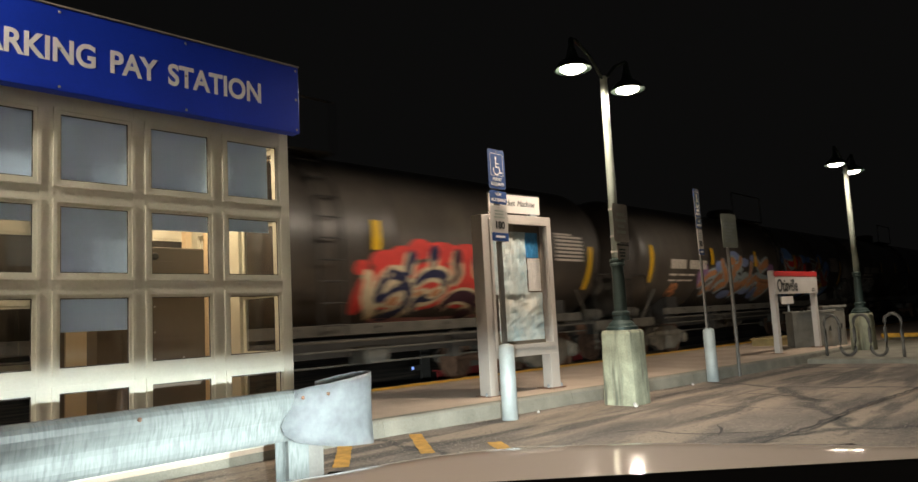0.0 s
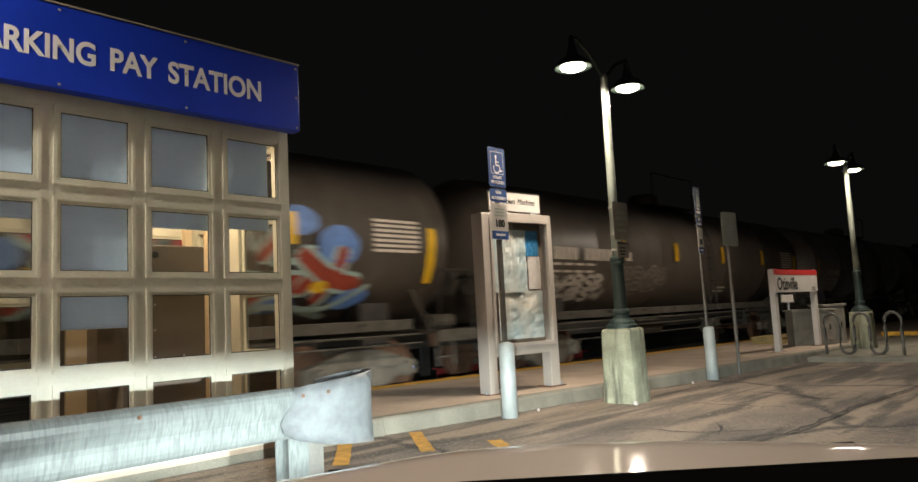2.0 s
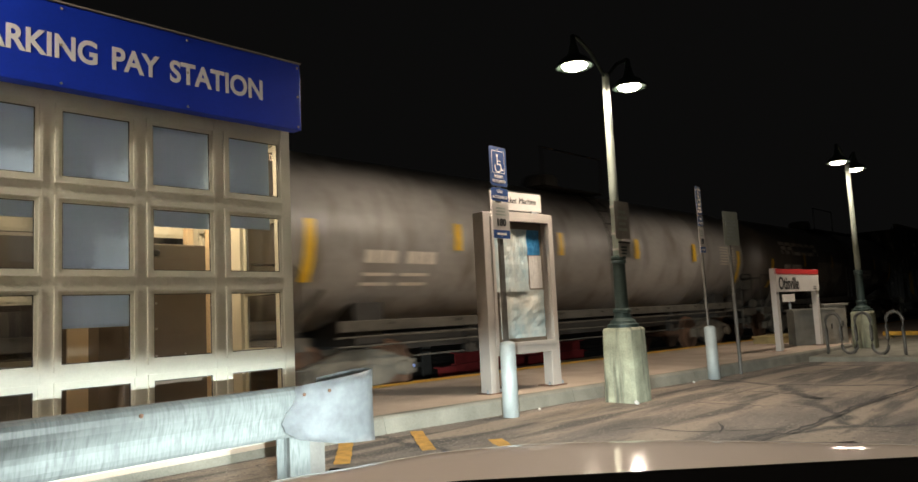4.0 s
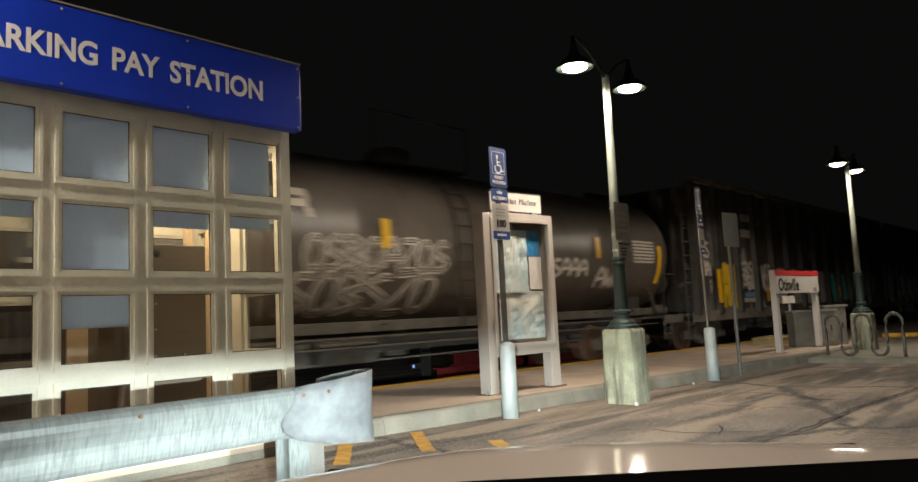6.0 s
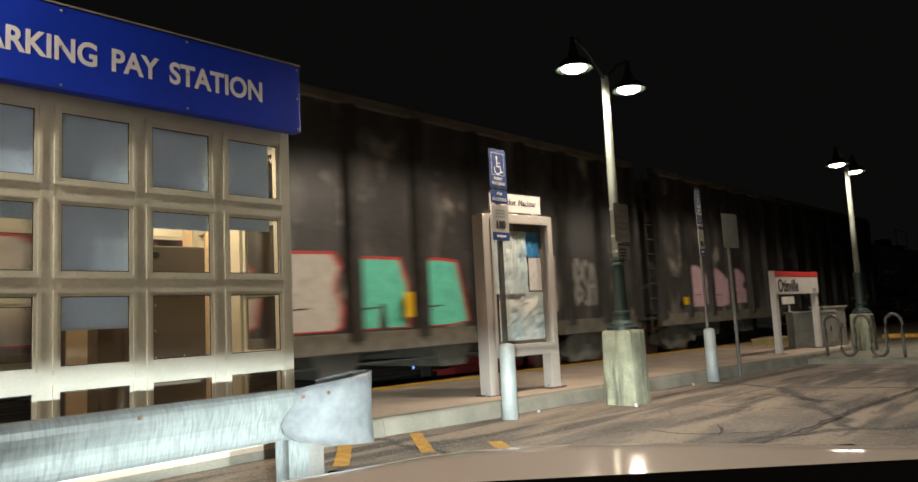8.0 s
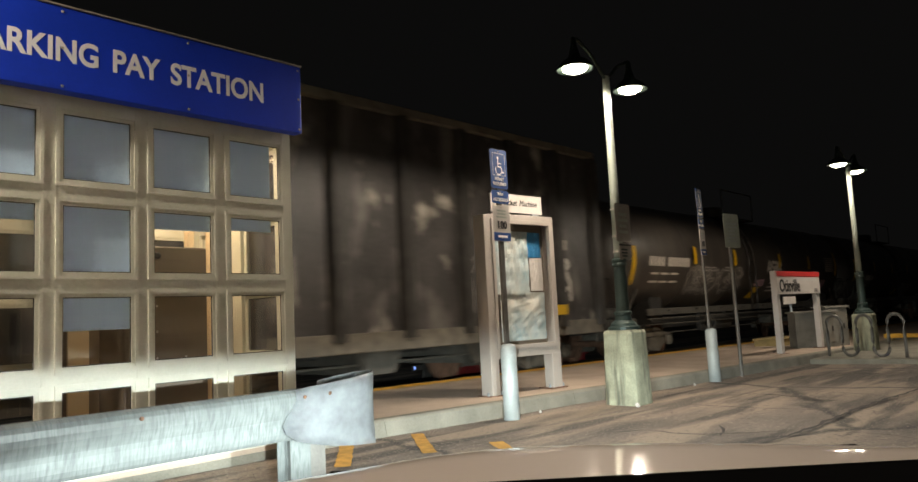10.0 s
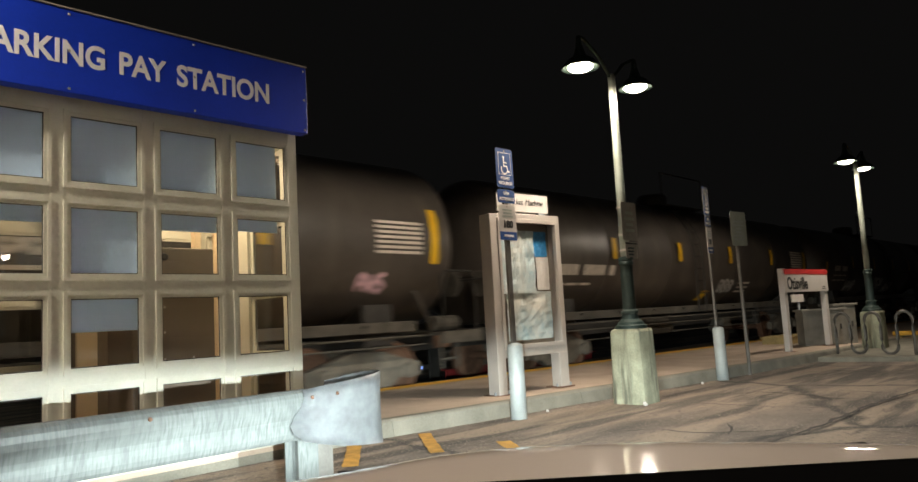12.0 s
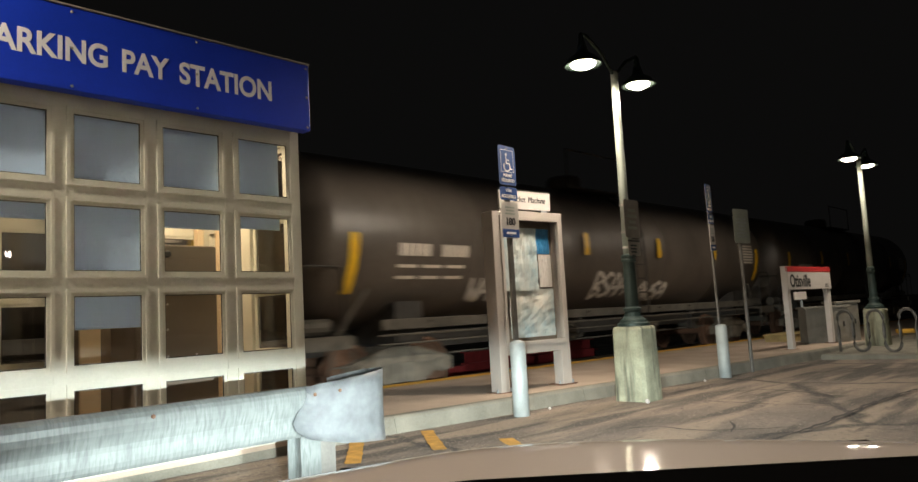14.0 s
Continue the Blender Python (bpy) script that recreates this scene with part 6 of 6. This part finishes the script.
mural_orange(second)
mural_blue(second)
tank_car(35.18, 50.77, TANKTAN, "grey-brown tank wagon with white outlined graffiti", [
    ("bars", 36.23, 37.15, 2.24, 2.50, 4), ("bars", 37.4, 38.75, 2.24, 2.50, 6), ("bars", 36.2, 37.9, 2.12, 2.17, 4), ("bars", 36.2, 37.9, 1.97, 2.02, 4),
    ("graffiti", 36.0, 38.3, 1.62, 1.9, 6, [(SCRAWL, 0.09)]), ("graffiti", 36.1, 38.5, 1.4, 1.62, 5, [(SCRAWL, 0.09)]), ("bars", 39.13, 39.4, 2.26, 2.46, 1),
    ("graffiti", 38.75, 41.3, 1.55, 2.08, [8, 0, 6, 4, 2, 0], [(FAINT, 0.15), (TANSHADE, 0.09)]), ("bars", 44.6, 45.3, 1.6, 1.65, 1), ("bars", 44.6, 45.3, 1.5, 1.55, 1)], mids=(38.98, 41.65, 44.55, 47.6), ends=(2.03, 1.75))
tank_car(53.52, 69.17, TANKGREY, "silver-grey tank wagon with small white stencils", [
    ("bars", 54.6, 55.3, 2.05, 2.25, 3), ("bars", 55.5, 56.2, 2.05, 2.25, 3), ("bars", 54.6, 56.2, 1.85, 1.9, 2), ("bars", 54.6, 56.2, 1.7, 1.75, 2),
    ("graffiti", 57.5, 59.5, 1.3, 1.8, 4, [(GREY, 0.06)])])
tank_car(72.01, 87.47, TANKTAN, "dark grey-brown tank wagon with a white block logo and scribbles", [
    ("block", 72.98, 73.52, 2.70, 3.12, "gate"), ("block", 73.62, 74.16, 2.70, 3.12, "gate"), ("block", 74.26, 74.86, 2.70, 3.12, "ring"), ("block", 74.96, 75.52, 2.70, 3.12, "ring"), ("block", 75.62, 76.2, 2.70, 3.12, "ring"), ("block", 76.3, 76.85, 2.70, 3.12, "gate"),
    ("bars", 73.14, 73.75, 2.12, 2.35, 4), ("bars", 73.9, 74.9, 2.12, 2.35, 6), ("bars", 73.05, 75.0, 1.96, 2.02, 4), ("bars", 73.05, 75.0, 1.80, 1.86, 4), ("yellow", 72.55, 72.75, 1.50, 1.56),
    ("graffiti", 76.7, 79.75, 1.95, 2.42, [10, 1, 2, 10, 0, 9, 10, 1], [(PALE, 0.13), (TANSHADE, 0.075), (PALE, 0.012)]), ("graffiti", 76.45, 79.6, 1.3, 1.88, [1, 10, 2, 1, 9, 10], [(PALE, 0.13), (TANSHADE, 0.075), (PALE, 0.012)]),
    ("graffiti", 82.2, 84.2, 1.9, 2.25, 6, [(PALE, 0.08)]), ("bars", 82.1, 82.8, 1.75, 1.8, 2), ("graffiti", 84.6, 85.8, 1.65, 2.1, 3, [(PALE, 0.07)])], mids=(75.0, 78.22, 81.42, 84.5), ends=(1.59, 1.75), rung=0.35)
gondola(88.68, 109.68, "tall black ribbed open wagon with white and turquoise graffiti", [
    ("yellow", 90.37, 90.64, 1.19, 2.13), ("graffiti", 89.75, 90.25, 2.45, 2.9, 2, [(PALE, 0.08)]), ("graffiti", 89.75, 90.25, 1.95, 2.35, 2, [(PALE, 0.09)]), ("graffiti", 89.75, 90.25, 1.5, 1.85, 2, [(PALE, 0.08)]), ("graffiti", 91.0, 92.0, 1.08, 2.25, 2, [(YEL, 0.30)]), ("graffiti", 92.45, 93.6, 1.95, 2.37, 4, [(PALE, 0.10)]), ("graffiti", 92.5, 93.6, 1.55, 1.92, 3, [(PALE, 0.11)]), ("bars", 92.53, 93.55, 1.17, 1.30, 5), ("graffiti", 92.6, 93.5, 1.33, 1.48, 4, [(SKY, 0.07)]),
    ("bars", 92.7, 93.6, 3.63, 3.86, 5), ("bars", 92.6, 93.57, 3.14, 3.38, 6), ("graffiti", 94.05, 94.8, 1.54, 2.35, 3, [(PALE, 0.11)]),
    ("solid", 95.25, 96.3, 1.08, 2.2, "H", PALE, REDP), ("solid", 96.58, 97.7, 1.05, 2.22, "A", PALE, REDP), ("solid", 97.92, 98.95, 1.05, 2.22, "D", PALE, REDP), ("solid", 99.3, 100.36, 1.05, 2.15, "E", PALE, REDP),
    ("solid", 100.66, 101.7, 1.05, 2.12, "M", TEAL, REDP), ("solid", 102.04, 103.16, 1.05, 2.14, "A", TEAL, REDP), ("solid", 103.42, 104.45, 1.08, 2.2, "Y", TEAL, REDP), ("yellow", 101.53, 101.73, 1.2, 1.6), ("yellow", 93.98, 94.2, 1.17, 1.58),
    ("yellow", 104.2, 104.46, 1.19, 1.65), ("graffiti", 104.7, 105.85, 1.75, 2.35, 3, [(PALE, 0.13)]), ("graffiti", 104.7, 105.85, 1.2, 1.68, 4, [(PALE, 0.12)]), ("graffiti", 106.4, 107.4, 1.3, 2.2, 4, [(GREY, 0.10)])])
gondola(109.83, 130.83, "tall black ribbed open wagon with pink and white graffiti", [
    ("yellow", 111.3, 111.6, 1.2, 1.4), ("solid", 112.2, 113.2, 1.15, 2.2, "D", PINK, (0.30, 0.2, 0.24)), ("solid", 113.5, 114.6, 1.15, 2.15, "B", PINK, (0.30, 0.2, 0.24)), ("solid", 114.85, 115.8, 1.2, 2.15, "P", PINK, (0.30, 0.2, 0.24)),
    ("graffiti", 117.6, 118.6, 1.4, 2.1, 3, [(PALE, 0.10)]), ("graffiti", 120.3, 121.3, 1.3, 2.1, 2, [(GREY, 0.12)]),
    ("graffiti", 126.1, 126.95, 1.2, 2.2, [11], [(GREY, 0.16), ((0.06, 0.055, 0.05), 0.09)]), ("graffiti", 127.36, 128.3, 1.72, 2.2, 3, [(PALE, 0.10)]), ("bars", 127.4, 128.3, 1.42, 1.62, 5), ("bars", 127.4, 128.2, 1.22, 1.28, 2),
    ("graffiti", 128.45, 129.3, 1.4, 1.95, 3, [(PALE, 0.10)]), ("graffiti", 128.5, 129.3, 2.05, 2.25, 3, [(PALE, 0.08)]), ("bars", 128.5, 129.25, 2.45, 2.66, 4), ("yellow", 126.25, 126.81, 1.11, 1.23), ("yellow", 128.44, 128.93, 1.12, 1.32)])
tank_car(132.16, 147.96, TANK, "black tank wagon with white stencils and outline scribbles", [
    ("bars", 132.92, 133.75, 2.21, 2.44, 4), ("bars", 133.9, 135.15, 2.21, 2.44, 6), ("bars", 133.04, 134.62, 2.0, 2.05, 3), ("bars", 133.04, 134.62, 1.80, 1.85, 3),
    ("graffiti", 135.1, 136.9, 1.55, 2.18, [10, 2, 12, 6], [(SCRAWL, 0.12), (TANKSHADE, 0.07), (SCRAWL, 0.012)]), ("graffiti", 136.9, 138.8, 1.55, 2.2, [13, 12, 8, 2], [(SCRAWL, 0.12), (TANKSHADE, 0.07), (SCRAWL, 0.012)]), ("yellow", 139.8, 140.3, 1.36, 1.68), ("graffiti", 140.77, 142.05, 2.12, 2.48, 4, [(PALE, 0.09)]),
    ("bars", 141.1, 142.0, 1.93, 1.98, 1), ("bars", 141.2, 142.0, 1.78, 1.83, 1), ("bars", 141.1, 142.0, 1.66, 1.70, 1), ("bars", 141.1, 141.8, 1.55, 1.59, 1), ("graffiti", 139.92, 140.69, 1.72, 1.88, 3, [(PINK, 0.06)]), ("graffiti", 146.36, 146.94, 1.65, 1.92, 3, [(PINK, 0.08)])], rung=-0.9, mids=(135.33, 138.0, 141.67, 144.6), ends=(1.75, 2.09))
tank_car(150.70, 166.22, TANK, "black tank wagon with small white stencils", [
    ("bars", 151.5, 152.35, 1.93, 2.15, 4), ("bars", 152.55, 153.4, 1.93, 2.15, 5), ("bars", 153.55, 153.78, 1.93, 2.15, 1), ("bars", 151.5, 153.0, 1.72, 1.77, 3), ("yellow", 158.6, 159.0, 1.3, 1.55),
    ("graffiti", 159.6, 160.6, 1.5, 1.8, 3, [(GREY, 0.08)]), ("bars", 160.9, 161.7, 1.72, 1.77, 1), ("bars", 160.9, 161.7, 1.6, 1.65, 1), ("bars", 160.9, 161.7, 1.48, 1.53, 1)], rung=-0.7, mids=(153.63, 156.8, 159.9, 163.0), ends=(1.89, 1.87))
tank_car(168.74, 184.28, TANKTAN, "grey-brown tank wagon with white stencils and small scribbles", [
    ("bars", 169.67, 170.4, 2.17, 2.37, 5), ("bars", 170.65, 171.33, 2.17, 2.37, 4), ("bars", 169.65, 171.33, 1.98, 2.03, 3), ("bars", 169.65, 171.33, 1.80, 1.85, 3),
    ("graffiti", 171.5, 172.8, 1.4, 1.8, 4, [(PALE, 0.08)]), ("graffiti", 175.6, 177.0, 1.4, 1.9, 4, [(PALE, 0.09)]), ("graffiti", 177.6, 179.0, 1.3, 1.7, 4, [(PALE, 0.10)])], ends=(1.58, 1.75))
tank_car(187.08, 202.68, TANK, "black tank wagon at the end of view", [("bars", 188.0, 189.4, 2.1, 2.28, 8)])


# ---- what moves ----
def motions():
    times = [i * 0.5 for i in range(29)]
    for car, mid in CARS:
        walk(car, [(t, pose(mid - run(t), TRACKY, RAILTOP)) for t in times])
    for w, dx in WHEELSETS:
        walk(w, [(i / FPS, pose(dx, 0, WHEEL_R, 0, math.degrees(-run(i / FPS) / WHEEL_R) % 360.0, 0)) for i in range(0, 14 * FPS + 1)])


motions()
